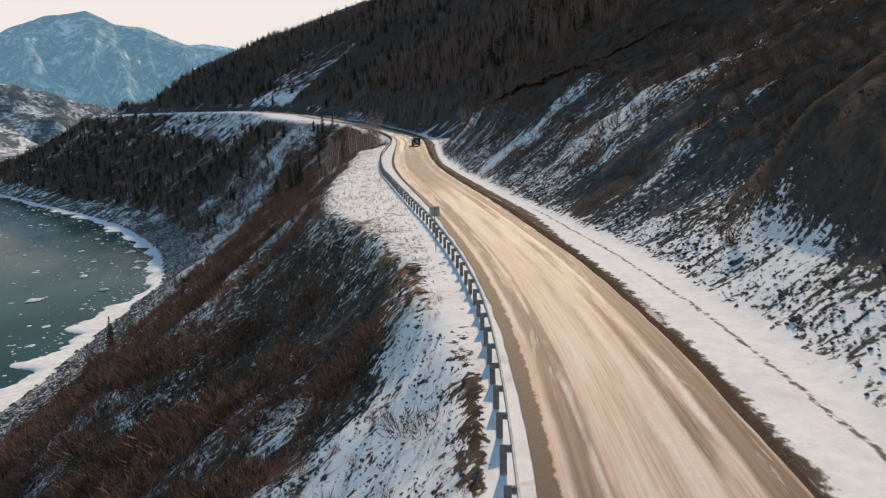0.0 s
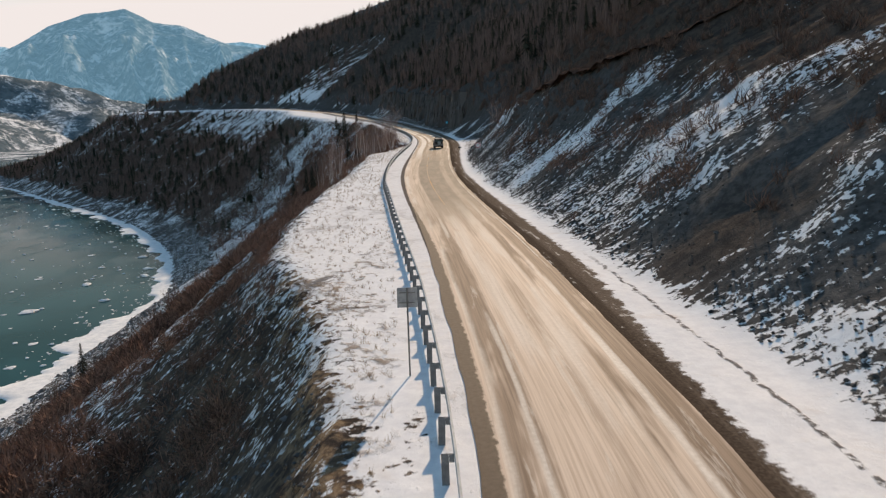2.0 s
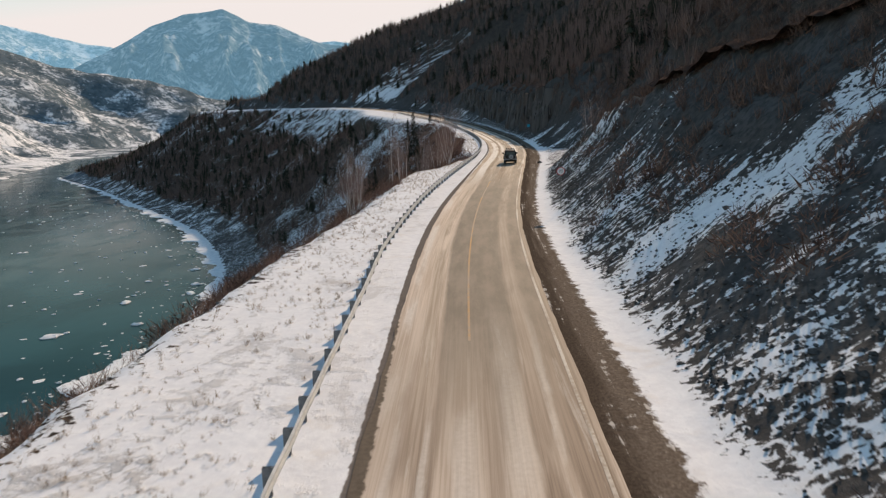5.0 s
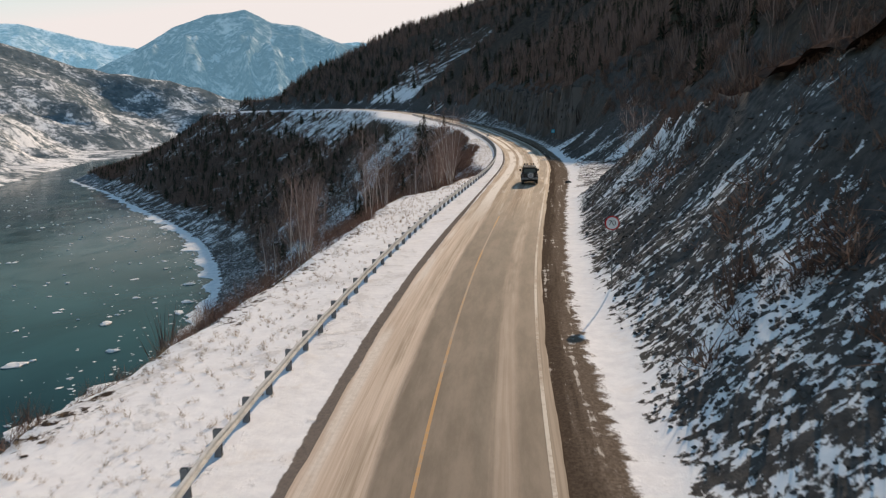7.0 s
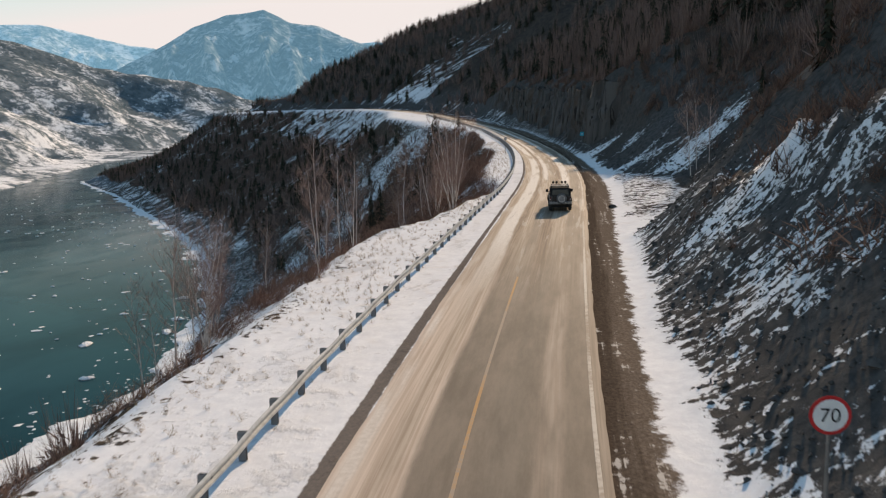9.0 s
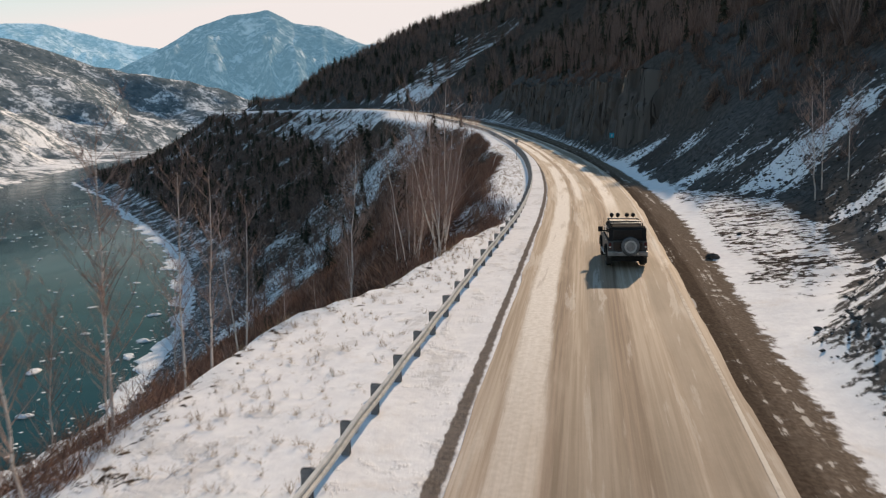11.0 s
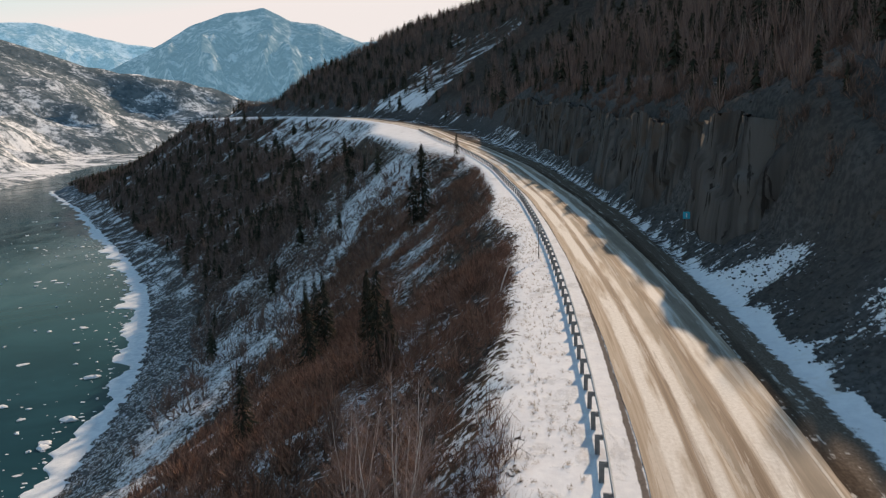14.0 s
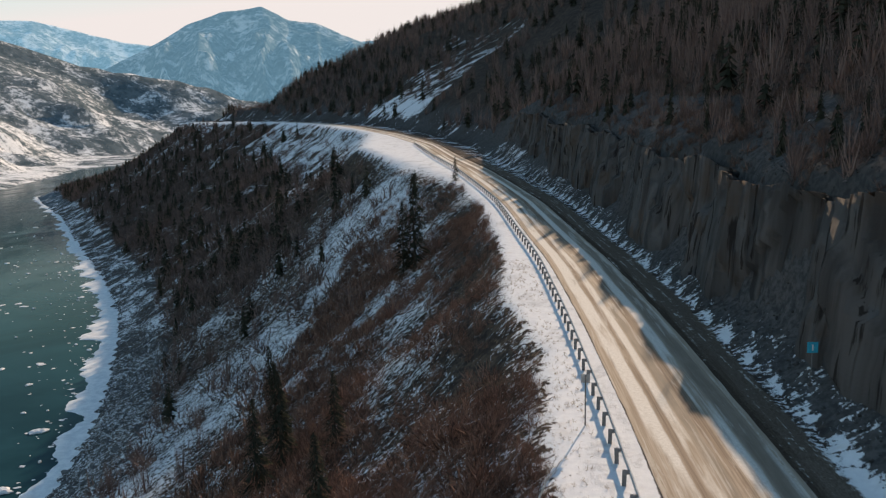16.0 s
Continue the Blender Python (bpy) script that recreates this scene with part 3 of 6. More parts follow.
    snow_r = snow_r - rocky * 0.12 * (1 - ease(e, 3, 6)) - 0.10 * ease(e, 40, 90) - 0.12 * ease(ry, 226, 236) * ease(ry, 275, 262) * (e > 0.6) - 0.25 * rocky * ease(e - scree_w, -1.5, 0.3) - 0.08 * ease(ry, 146, 152) * ease(ry, 190, 178) * (e < 9) - 0.34 * (e0 > 0.8) * ease(e, 1.5, 0.5) * ease(ry, 190, 200)
    snow_r = snow_r + 0.50 * ease(ry, 228, 236) * ease(ry, 282, 266) * ease(e, 0.3, 1.5) * ease(e, 7.5, 4.5) * np.clip(2.2 * fbm((ry + 0.9 * e) / 5, e / 16, 3, 151) + 0.10, 0, 1)
    # bare scree fans, the earth bluff, and the streaked gullies before the cliff
    fan = ease(np.abs(ry - 69 - 0.5 * e), 6, 2) * ease(e, 9, 6)
    fan = np.maximum(fan, 1.3 * ease(ry, 55, 48) * ease(e, 4, 6.5))
    gully = ease(ry, 190, 202) * ease(ry, 288, 272)
    snow_r = snow_r - 0.27 * fan * ease(e, 0.6, 2.0) + gully * (e > 0.5) * (1.25 * fbm((ry - 0.15 * e) / 4.2, e / 24, 3, 153) - 0.04) - 0.3 * rocky * ease(e - scree_w, -0.5, 1.0)
    snow_r = snow_r + 0.55 * ease(ry, 240, 256) * ease(ry, 345, 310) * ease(e, 9, 12) * ease(e, 30, 20) * np.clip(2.6 * fbm(ry / 9, e / 6, 3, 157) + 0.05, 0, 1)
    snow_r = snow_r - 0.16 * (dlip < 0) * ease(e, 9, 12) * ease(ry, 112, 122) * ease(ry, 200, 170)
    snow_r = snow_r + 0.13 * ease(ry, 82, 92) * ease(ry, 122, 112) * ease(e, 5, 8) * ease(e, 18, 14)
    snow_r = snow_r - 0.035 * ease(ry, 72, 80) * ease(ry, 112, 100) * ease(e, 9, 7) + 0.055 * ease(ry, 140, 152) * ease(ry, 215, 195) * ease(e, 2, 4) * ease(e, 24, 14)
    snow_r = snow_r + 0.34 * ease(ry, 234, 242) * ease(ry, 286, 266) * ease(e, 2.2, 0.5) + 0.07 * ease(ry, 66, 76) * ease(ry, 128, 112) * ease(e, 14, 18) * ease(e, 40, 30)
    snow_r = snow_r + 0.07 * ease(ry, 106, 116) * ease(ry, 140, 130) * ease(e, 1.5, 3) * ease(e, 8, 5)
    below = (np.abs(ry - 640 - 0.6 * e) < 42) & (e > 8) & (e < 95)
    snow_r = snow_r + np.where(below, 0.40, 0) - 0.25 * ease(ry, 450, 520) * (e < 6)
    snow = np.where(d > 3, snow - 0.50 * ease(ry, 264, 284), snow)
    snow = np.where((d > 0) & (e0 > 0), snow_r, snow)
    headland = ease(ry, 380, 470)
    snow = np.where((d < 0) & (dl > 0), 0.46 + 0.40 * n_big + 0.25 * n_mid - 0.05 * headland + 0.18 * ease(dl, 4, 0), snow)
    snow = snow + np.where((d < 0) & (dl > 0), -0.03 * ease(ry, 95, 75) * ease(dl, 24, 12) * ease(ry, 46, 60) + 0.10 * ease(ry, 60, 44) * ease(dl, 13, 8) - 0.02, 0)
    snow = np.where((d < 0) & (np.abs(ry - 650) < 110) & (dl > 0) & (dl < 34 + 30 * n_big), 0.53 + 0.3 * n_mid, snow)
    snow = snow + np.where((d < 0) & (dl > 0), 0.085 * ease(ry, 270, 330) * ease(ry, 520, 450) * ease(dl, 85, 55) * ease(dl, 5, 12), 0)
    snow = snow + np.where((d < 0) & (dl > 0), 0.07 * ease(ry, 130, 105) * ease(dl, 8, 14) + 0.05 * ease(ry, 80, 60) * ease(dl, 12, 7), 0)
    snow = snow - 0.80 * np.exp(-(((d + 4.9) / 0.55) ** 2)) * ease(ry, 64, 50) * np.clip(0.7 + 2 * n_mid, 0, 1)
    snow = snow - np.where((d < 0) & (dl > 0), 0.15 * ease(dl, 7, 3) * ease(ry, 240, 262) * ease(ry, 470, 430), 0)
    snow = snow + np.where((d < -5.2), ease(ry, 64, 54) * (0.55 * fbm(x / 2.2, y / 2.2, 4, 161, 0.6) - 0.15 * ease(dl, 7, 4.5) * ease(-d - verge, -1.6, 0.3) * ease(ry, 36, 46) + 0.06 * ease(ry, 46, 36) * ease(dl, 10, 6)), 0)
    snow = np.where((d < 0) & (ds < 16), 0.45, snow)
    snow = np.where(db > 0, 0.475 + 0.25 * n_big - 0.12 * ease(slope, 60, 400) + 0.05 * ease(slope, 30, 0), snow)
    rock = np.where(d > 0, np.where(e > 0, 0.95 + 0.5 * n_mid, 0.3), 0.15 + 0.6 * ease(n_mid, 0.05, 0.25))
    rock = np.where((d < 0) & (ds < 18), 1.0, rock)
    rock = np.where((e > 15) & (d > 0), 0.2, rock) - 0.5 * fan * (d > 6)
    rock = np.clip(np.where(db > 0, 0.9, rock), 0, 1)
    band = -table(ry, (0, 3.02), (70, 3.02), (100, 3.3), (139, 3.64), (210, 3.62), (250, 3.5), (280, 3.3), (1000, 3.2))
    straw = np.where((d < -6) & (dl <= 1.5), table(ry, (75, 0.9), (100, 0.35), (150, 0.25)), np.where(d < 0, 0.25, 0.06))
    gravel = table(ry, (0, 4.0), (60, 4.4), (76, 5.4), (120, 5.2), (145, 4.9), (180, 5.2), (215, 5.8), (250, 5.6), (285, 5.7), (310, 6.6), (1000, 7.0))
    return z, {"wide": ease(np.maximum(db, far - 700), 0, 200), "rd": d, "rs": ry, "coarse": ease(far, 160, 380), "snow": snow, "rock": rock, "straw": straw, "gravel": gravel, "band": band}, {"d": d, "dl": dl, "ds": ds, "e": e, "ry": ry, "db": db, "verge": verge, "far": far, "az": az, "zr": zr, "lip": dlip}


# ---------- mesh helpers ----------
def mesh_from(name, verts, faces, mats, smooth=False, attrs=None, uv=None):
    """A mesh object from arrays; faces all of one size."""
    v, f = np.asarray(verts, np.float32), np.asarray(faces, np.int32)
    me = bpy.data.meshes.new(name)
    me.vertices.add(len(v))
    me.vertices.foreach_set("co", v.ravel())
    n = f.shape[1]
    me.loops.add(f.size)
    me.loops.foreach_set("vertex_index", f.ravel())
    me.polygons.add(len(f))
    me.polygons.foreach_set("loop_start", np.arange(0, f.size, n, dtype=np.int32))
    me.polygons.foreach_set("loop_total", np.full(len(f), n, np.int32))
    me.polygons.foreach_set("use_smooth", np.full(len(f), smooth))
    for key, vals in (attrs or {}).items():
        a = me.attributes.new(key, "FLOAT", "POINT")
        a.data.foreach_set("value", np.asarray(vals, np.float32))
    if uv is not None:
        layer = me.uv_layers.new(name="UVMap")
        layer.data.foreach_set("uv", np.asarray(uv, np.float32)[f.ravel()].ravel())
    me.update(calc_edges=True)
    for m in mats if isinstance(mats, (list, tuple)) else [mats]:
        me.materials.append(m)
    return new(name, me)


def grid_faces(nu, nv):
    a = (np.arange(nv - 1)[:, None] * nu + np.arange(nu - 1)[None, :]).ravel()
    return np.stack([a, a + 1, a + nu + 1, a + nu], 1)


def graded(*runs):
    """Grid lines: (start, end, step at start, step at end) runs end to end."""
    out = []
    for a, b, s0, s1 in runs:
        v = a
        while v < b - 1e-6:
            out.append(v)
            v += s0 + (s1 - s0) * (v - a) / (b - a)
    return np.array(out + [runs[-1][1]])


# ---------- ground ----------
gx = graded((-3900, -900, 90, 26), (-900, -300, 26, 5), (-300, -60, 5, 2.4), (-60, -32, 2.4, 0.8), (-32, 26, 0.8, 0.8), (26, 60, 0.8, 2.2), (60, 300, 3, 12), (300, 1900, 20, 90))
gy = graded((-120, -10, 8, 1.2), (-10, 300, 1.0, 1.0), (300, 480, 1.2, 3.0), (480, 1100, 3.4, 6), (1100, 1700, 10, 30), (1700, 4700, 35, 90))
XX, YY = np.meshgrid(gx, gy)
GZ, GA, _ = terrain(XX.ravel(), YY.ravel())
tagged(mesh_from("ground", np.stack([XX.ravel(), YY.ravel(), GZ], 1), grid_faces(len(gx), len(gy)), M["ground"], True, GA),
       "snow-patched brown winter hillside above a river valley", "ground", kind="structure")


def ground_z(x, y):
    """Height on the sheet itself, between its grid lines."""
    x, y = np.asarray(x, float), np.asarray(y, float)
    i, j = np.clip(np.searchsorted(gx, x) - 1, 0, len(gx) - 2), np.clip(np.searchsorted(gy, y) - 1, 0, len(gy) - 2)
    fx, fy = (x - gx[i]) / (gx[i + 1] - gx[i]), (y - gy[j]) / (gy[j + 1] - gy[j])
    g = GZ.reshape(len(gy), len(gx))
    return (g[j, i] * (1 - fx) + g[j, i + 1] * fx) * (1 - fy) + (g[j + 1, i] * (1 - fx) + g[j + 1, i + 1] * fx) * fy


def beside(ry, d):
    """Place and heading at a distance from the road's middle, by the road's y."""
    i = int(np.argmin(np.abs(ROAD[:, 1] - ry)))
    t = ROAD_T[i]
    return float(ROAD[i, 0] + t[1] * d), float(ROAD[i, 1] - t[0] * d), float(ROAD_Z[i]), math.degrees(math.atan2(-t[0], t[1]))


def ribbon(name, offsets, lift, mat, first=0, last=None, crown=0.0, wobble=0.0):
    """A strip along the road from the given offsets."""
    r, t, z = ROAD[first:last], ROAD_T[first:last], ROAD_Z[first:last]
    s = np.arange(len(ROAD))[first:last]
    rows, uvs = [], []
    for n, off in enumerate(offsets):
        o = off + (wobble * fbm(s / 3.1, s * 0 + off, 4, 50) * 2 if n in (0, len(offsets) - 1) else 0)
        o = o + np.zeros(len(r))
        rows.append(np.stack([r[:, 0] + t[:, 1] * o, r[:, 1] - t[:, 0] * o, z + lift - crown * (o / 3.4) ** 2], 1))
        uvs.append(np.stack([o, s + 0.0 * o], 1))
    v, uv = np.stack(rows, 1).reshape(-1, 3), np.stack(uvs, 1).reshape(-1, 2)
    return mesh_from(name, v, grid_faces(len(offsets), len(r)), mat, True, uv=uv)


road = ribbon("road", [-3.35, -3.0, -2, -1, 0, 1, 2, 3.0, 3.45], 0.02, M["asphalt"], 0, None, 0.02, 0.12)
tagged(road, "two-lane asphalt road streaked with dust and packed snow", "road", kind="structure")
rm = ribbon("road_edge_line", [3.06, 3.18], 0.012, M["white_line"], 140, 560)
tagged(rm, "worn white painted edge line on the asphalt", "road marking", kind="structure")
rm = ribbon("road_centre_line", [-0.34, -0.24], 0.026, M["yellow_line"], 168, 236)
tagged(rm, "worn yellow painted centre line on the asphalt", "road marking", kind="structure")

# ---------- river ----------
wv = [(-3900, -400, RIVER), (60, -400, RIVER), (60, 1600, RIVER), (-3900, 1600, RIVER)]
tagged(mesh_from("river", wv, [(0, 1, 2, 3)], M["water"]), "wide teal river running between snowy banks", "water", kind="structure")

# ---------- far mountains ----------
def mountain(name, mat, label, az0, az1, d0, d1, crest, outline, seed, noise_h):
    """A far range round the valley's end: feet at d0, crest at crest, by direction and rise."""
    az, dd = np.linspace(az0, az1, 220), np.linspace(d0, d1, 70)
    A, D = np.meshgrid(az, dd)
    a, dist = A.ravel(), D.ravel()
    x, y = HILL_EYE[0] - np.sin(np.radians(a)) * dist, HILL_EYE[1] + np.cos(np.radians(a)) * dist
    top = HILL_EYE[2] + crest * table(a, *outline)
    k = np.clip((dist - d0) / (crest - d0), 0, 1)
    h = RIVER - 10 + (top - RIVER + 10) * k**0.9
    rg = 0.55 * ridged(x / 420, y / 420, 5, seed) + 0.45 * ridged(a / 3.1 + 0.3 * fbm(x / 300, y / 300, 3, seed + 9), dist / 1500, 4, seed + 3)
    h = h + 1.2 * noise_h * (rg - 0.70) * np.sin(np.pi * np.clip(k, 0, 1)) * 2
    h = np.minimum(h, HILL_EYE[2] + dist * table(a, *outline) * (0.80 + 0.19 * k))
    h = np.where(dist > crest, top - 0.5 * (dist - crest), h) + 0.03 * noise_h * (ridged(x / 90, y / 90, 3, seed + 5) - 0.6) * (k > 0.1)
    ob = mesh_from(name, np.stack([x, y, h], 1), grid_faces(len(az), len(dd)), mat, True)
    return tagged(ob, label, "mountain", kind="structure")


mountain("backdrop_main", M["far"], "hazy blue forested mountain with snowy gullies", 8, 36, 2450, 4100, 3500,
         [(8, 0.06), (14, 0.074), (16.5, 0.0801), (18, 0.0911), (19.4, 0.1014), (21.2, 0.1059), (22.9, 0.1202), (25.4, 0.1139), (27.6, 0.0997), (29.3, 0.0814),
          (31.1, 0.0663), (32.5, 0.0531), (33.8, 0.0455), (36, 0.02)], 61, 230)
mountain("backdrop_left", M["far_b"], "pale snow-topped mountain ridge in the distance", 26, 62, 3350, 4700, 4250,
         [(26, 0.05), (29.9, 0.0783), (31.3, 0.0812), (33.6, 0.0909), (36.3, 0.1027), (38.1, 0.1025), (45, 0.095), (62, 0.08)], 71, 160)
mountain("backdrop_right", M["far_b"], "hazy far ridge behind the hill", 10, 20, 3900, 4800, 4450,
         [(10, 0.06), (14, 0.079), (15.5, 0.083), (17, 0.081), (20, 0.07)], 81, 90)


# ---------- things: helpers ----------
def part(name, bm, mat, parent, label="", at=None):
    """Links a bmesh as one mesh object under a thing or a part."""
    me = bpy.data.meshes.new(name)
    bmesh.ops.recalc_face_normals(bm, faces=bm.faces)
    bm.to_mesh(me)
    bm.free()
    for m in mat if isinstance(mat, (list, tuple)) else [mat]:
        me.materials.append(m)
    ob = new(name, me)
    ob.parent = parent
    if at is not None:
        ob.matrix_basis = at
    return tagged(ob, label)


def thing(name, label, category, at, group=""):
    """An Empty at the base of a thing."""
    ob = new(name)
    ob.matrix_basis = at
    return tagged(ob, label, category, group)


def box(bm, c, size, bevel=0.0, m=None, mat=0, taper=(1, 1)):
    """A bevelled block; taper narrows its top in x and y."""
    r = bmesh.ops.create_cube(bm, size=1)
    for v in r["verts"]:
        k = taper if v.co.z > 0 else (1, 1)
        v.co = Vector((v.co.x * size[0] * k[0], v.co.y * size[1] * k[1], v.co.z * size[2]))
        v.co = (m @ v.co if m else v.co) + Vector(c)
    fs = list({f for v in r["verts"] for f in v.link_faces})
    for f in fs:
        f.material_index = mat
    if bevel:
        es = list({e for f in fs for e in f.edges})
        bmesh.ops.bevel(bm, geom=es, offset=bevel, segments=2, affect="EDGES", profile=0.6)
    return bm


def rod(bm, a, b, r0, r1=None, sides=8, caps=True):
    """A round bar from a to b."""
    a, b = Vector(a), Vector(b)
    q = (b - a).to_track_quat("Z", "Y").to_matrix()
    rings = []
    for p, r in ((a, r0), (b, r0 if r1 is None else r1)):
        rings.append([bm.verts.new(p + q @ Vector((math.cos(2 * math.pi * k / sides) * r, math.sin(2 * math.pi * k / sides) * r, 0))) for k in range(sides)])
    for k in range(sides):
        bm.faces.new((rings[0][k], rings[0][(k + 1) % sides], rings[1][(k + 1) % sides], rings[1][k]))
    if caps:
        bm.faces.new(rings[0][::-1])
        bm.faces.new(rings[1])
    return bm


def profile(bm, pts, x0, x1, top=1.0, z_top=None):
    """A side outline (y, z) drawn out from x0 to x1; points above z_top draw in by top."""
    def side(x):
        return [bm.verts.new((x * (top if z_top is not None and z > z_top else 1.0), y, z)) for y, z in pts]
    a, b = side(x0), side(x1)
    bm.faces.new(a)
    bm.faces.new(b[::-1])
    for k in range(len(pts)):
        n = (k + 1) % len(pts)
        bm.faces.new((a[k], b[k], b[n], a[n]))
    return bm


def turned(bm, outline, sides=24, axis="x"):
    """A ring of revolution: outline of (along, radius)."""
    rings = []
    for k in range(sides):
        c, s = math.cos(2 * math.pi * k / sides), math.sin(2 * math.pi * k / sides)
        rings.append([bm.verts.new((a, r * c, r * s) if axis == "x" else (r * c, a, r * s) if axis == "y" else (r * c, r * s, a)) for a, r in outline])
    n = len(outline)
    for k in range(sides):
        p, q = rings[k], rings[(k + 1) % sides]
        for i in range(n - 1):
            bm.faces.new((p[i], p[i + 1], q[i + 1], q[i]))
    return bm


def scatter(name, mat, templates, x, y, z, size, label, category, seed=5, tilt=0.0, squash=None):
    """Many small things in one mesh of kind stuff."""
    rng = np.random.default_rng(seed)
    vs, fs, base = [], [], 0
    pick = rng.integers(0, len(templates), len(x))
    for t, (tv, tf) in enumerate(templates):
        k = np.where(pick == t)[0]
        if not len(k):
            continue
        a = rng.uniform(0, 2 * np.pi, len(k))
        c, s = np.cos(a), np.sin(a)
        wide = size[k] * (rng.uniform(0.8, 1.25, len(k)) if squash is None else squash[k])
        v = np.empty((len(k), len(tv), 3))
        v[:, :, 0] = (tv[None, :, 0] * c[:, None] - tv[None, :, 1] * s[:, None]) * wide[:, None]
        v[:, :, 1] = (tv[None, :, 0] * s[:, None] + tv[None, :, 1] * c[:, None]) * wide[:, None]
        v[:, :, 2] = tv[None, :, 2] * size[k][:, None]
        if tilt:
            v[:, :, 0] += v[:, :, 2] * rng.normal(0, tilt, len(k))[:, None]
            v[:, :, 1] += v[:, :, 2] * rng.normal(0, tilt, len(k))[:, None]
        v += np.stack([x[k], y[k], z[k]], 1)[:, None]
        vs.append(v.reshape(-1, 3))
        fs.append((tf[None] + (base + np.arange(len(k)) * len(tv))[:, None, None]).reshape(-1, 3))
        base += len(k) * len(tv)
    ob = mesh_from(name, np.concatenate(vs), np.concatenate(fs), mat)
    return tagged(ob, label, category, kind="stuff")


def blades(rng, n, reach, width, up=(0.25, 1.0), root=0.12):
    """Thin twigs that fan out of one root; the height is 1."""
    v, f = [], []
    for k in range(n):
        a, h = rng.uniform(0, 2 * np.pi), rng.uniform(*up)
        r = reach * rng.uniform(0.15, 1.0) * math.sqrt(max(0.05, 1.2 - h * h))
        tip = np.array([math.cos(a) * r, math.sin(a) * r, h])
        b = np.array([rng.normal(0, root), rng.normal(0, root), -0.05])
        b = b + (tip - b) * rng.uniform(0.0, 0.55) * (k > n // 4) + rng.normal(0, root * 0.5, 3)
        t = rng.uniform(0, np.pi)
        side = np.array([math.cos(t), math.sin(t), rng.normal(0, 0.3)]) * width * rng.uniform(0.6, 1.4)
        v += [b - side, b + side, tip]
        f.append((3 * k, 3 * k + 1, 3 * k + 2))
    return np.array(v), np.array(f)


def mound(rng, n, reach, length, width):
    """A round leafless bush, 1 high: short twigs standing out all over a dome, some of them inside it."""
    v, f = [], []
    for k in range(n):
        a, up = rng.uniform(0, 2 * np.pi), rng.uniform(0.02, 1.0)
        out = np.array([math.cos(a) * reach * math.sqrt(1 - up * up), math.sin(a) * reach * math.sqrt(1 - up * up), up * 0.85])
        b = out * rng.uniform(0.35, 0.9)
        tip = b + (out / np.linalg.norm(out) + rng.normal(0, 0.45, 3) + np.array([0, 0, 0.35])) * length * rng.uniform(0.5, 1.3)
        side = np.cross(tip - b, rng.normal(0, 1, 3))
        side *= width * rng.uniform(0.6, 1.5) / (np.linalg.norm(side) + 1e-6)
        v += [b - side, b + side, tip]
        f.append((3 * k, 3 * k + 1, 3 * k + 2))
    return np.array(v), np.array(f)


def conifer(rng, levels, per, reach, droop, thin, start=0.1, light=False):
    """A spruce or a bare larch, 1 high: a thin stem with whorls of boughs."""
    v, f = [], []
    for k in range(3):
        a = k * 2.1
        v.append((0.016 * math.cos(a), 0.016 * math.sin(a), -0.05))
    v.append((0, 0, 1.0))
    f += [(0, 1, 3), (1, 2, 3), (2, 0, 3)]
    for lv in range(levels):
        z = start + (0.97 - start) * (lv + rng.uniform(-0.3, 0.3)) / levels
        r = reach * (1 - z) ** 0.8 * rng.uniform(0.75, 1.15) + 0.012
        for b in range(per):
            a = 2 * np.pi * (b + rng.uniform(-0.35, 0.35)) / per + lv
            rr = r * rng.uniform(0.55, 1.2)
            c, s = math.cos(a), math.sin(a)
            zz = z + rng.uniform(-0.02, 0.02)
            w = rr * thin * rng.uniform(0.7, 1.3)
            n = len(v)
            if light:
                v += [(0.02 * -s, 0.02 * c, zz + 0.03), (c * rr - s * w, s * rr + c * w, zz - droop * rr), (c * rr * 0.8 + s * w * 1.5, s * rr * 0.8 - c * w * 1.5, zz - droop * rr * 0.7)]
                f.append((n, n + 1, n + 2))
                continue
            v += [(0, 0, zz + 0.02), (c * rr * 0.6 - s * w, s * rr * 0.6 + c * w, zz - droop * rr * 0.5), (c * rr, s * rr, zz - droop * rr),
                  (c * rr * 0.6 + s * w, s * rr * 0.6 - c * w, zz - droop * rr * 0.5)]
            f += [(n, n + 1, n + 2), (n, n + 2, n + 3)]
    return np.array(v, float), np.array(f)


def pebble(rng):
    v = np.array([(1, 0, 0), (-1, 0, 0), (0, 1, 0), (0, -1, 0), (0, 0, 0.8), (0, 0, -0.6), (0.6, 0.6, 0.45), (-0.6, -0.5, 0.4)]) * rng.uniform(0.65, 1.2, (8, 1)) * 0.5
    f = np.array([(0, 6, 4), (6, 2, 4), (2, 1, 4), (1, 7, 4), (7, 3, 4), (3, 0, 4), (0, 2, 6), (1, 3, 7), (2, 0, 5), (1, 2, 5), (3, 1, 5), (0, 3, 5)])
    return v, f


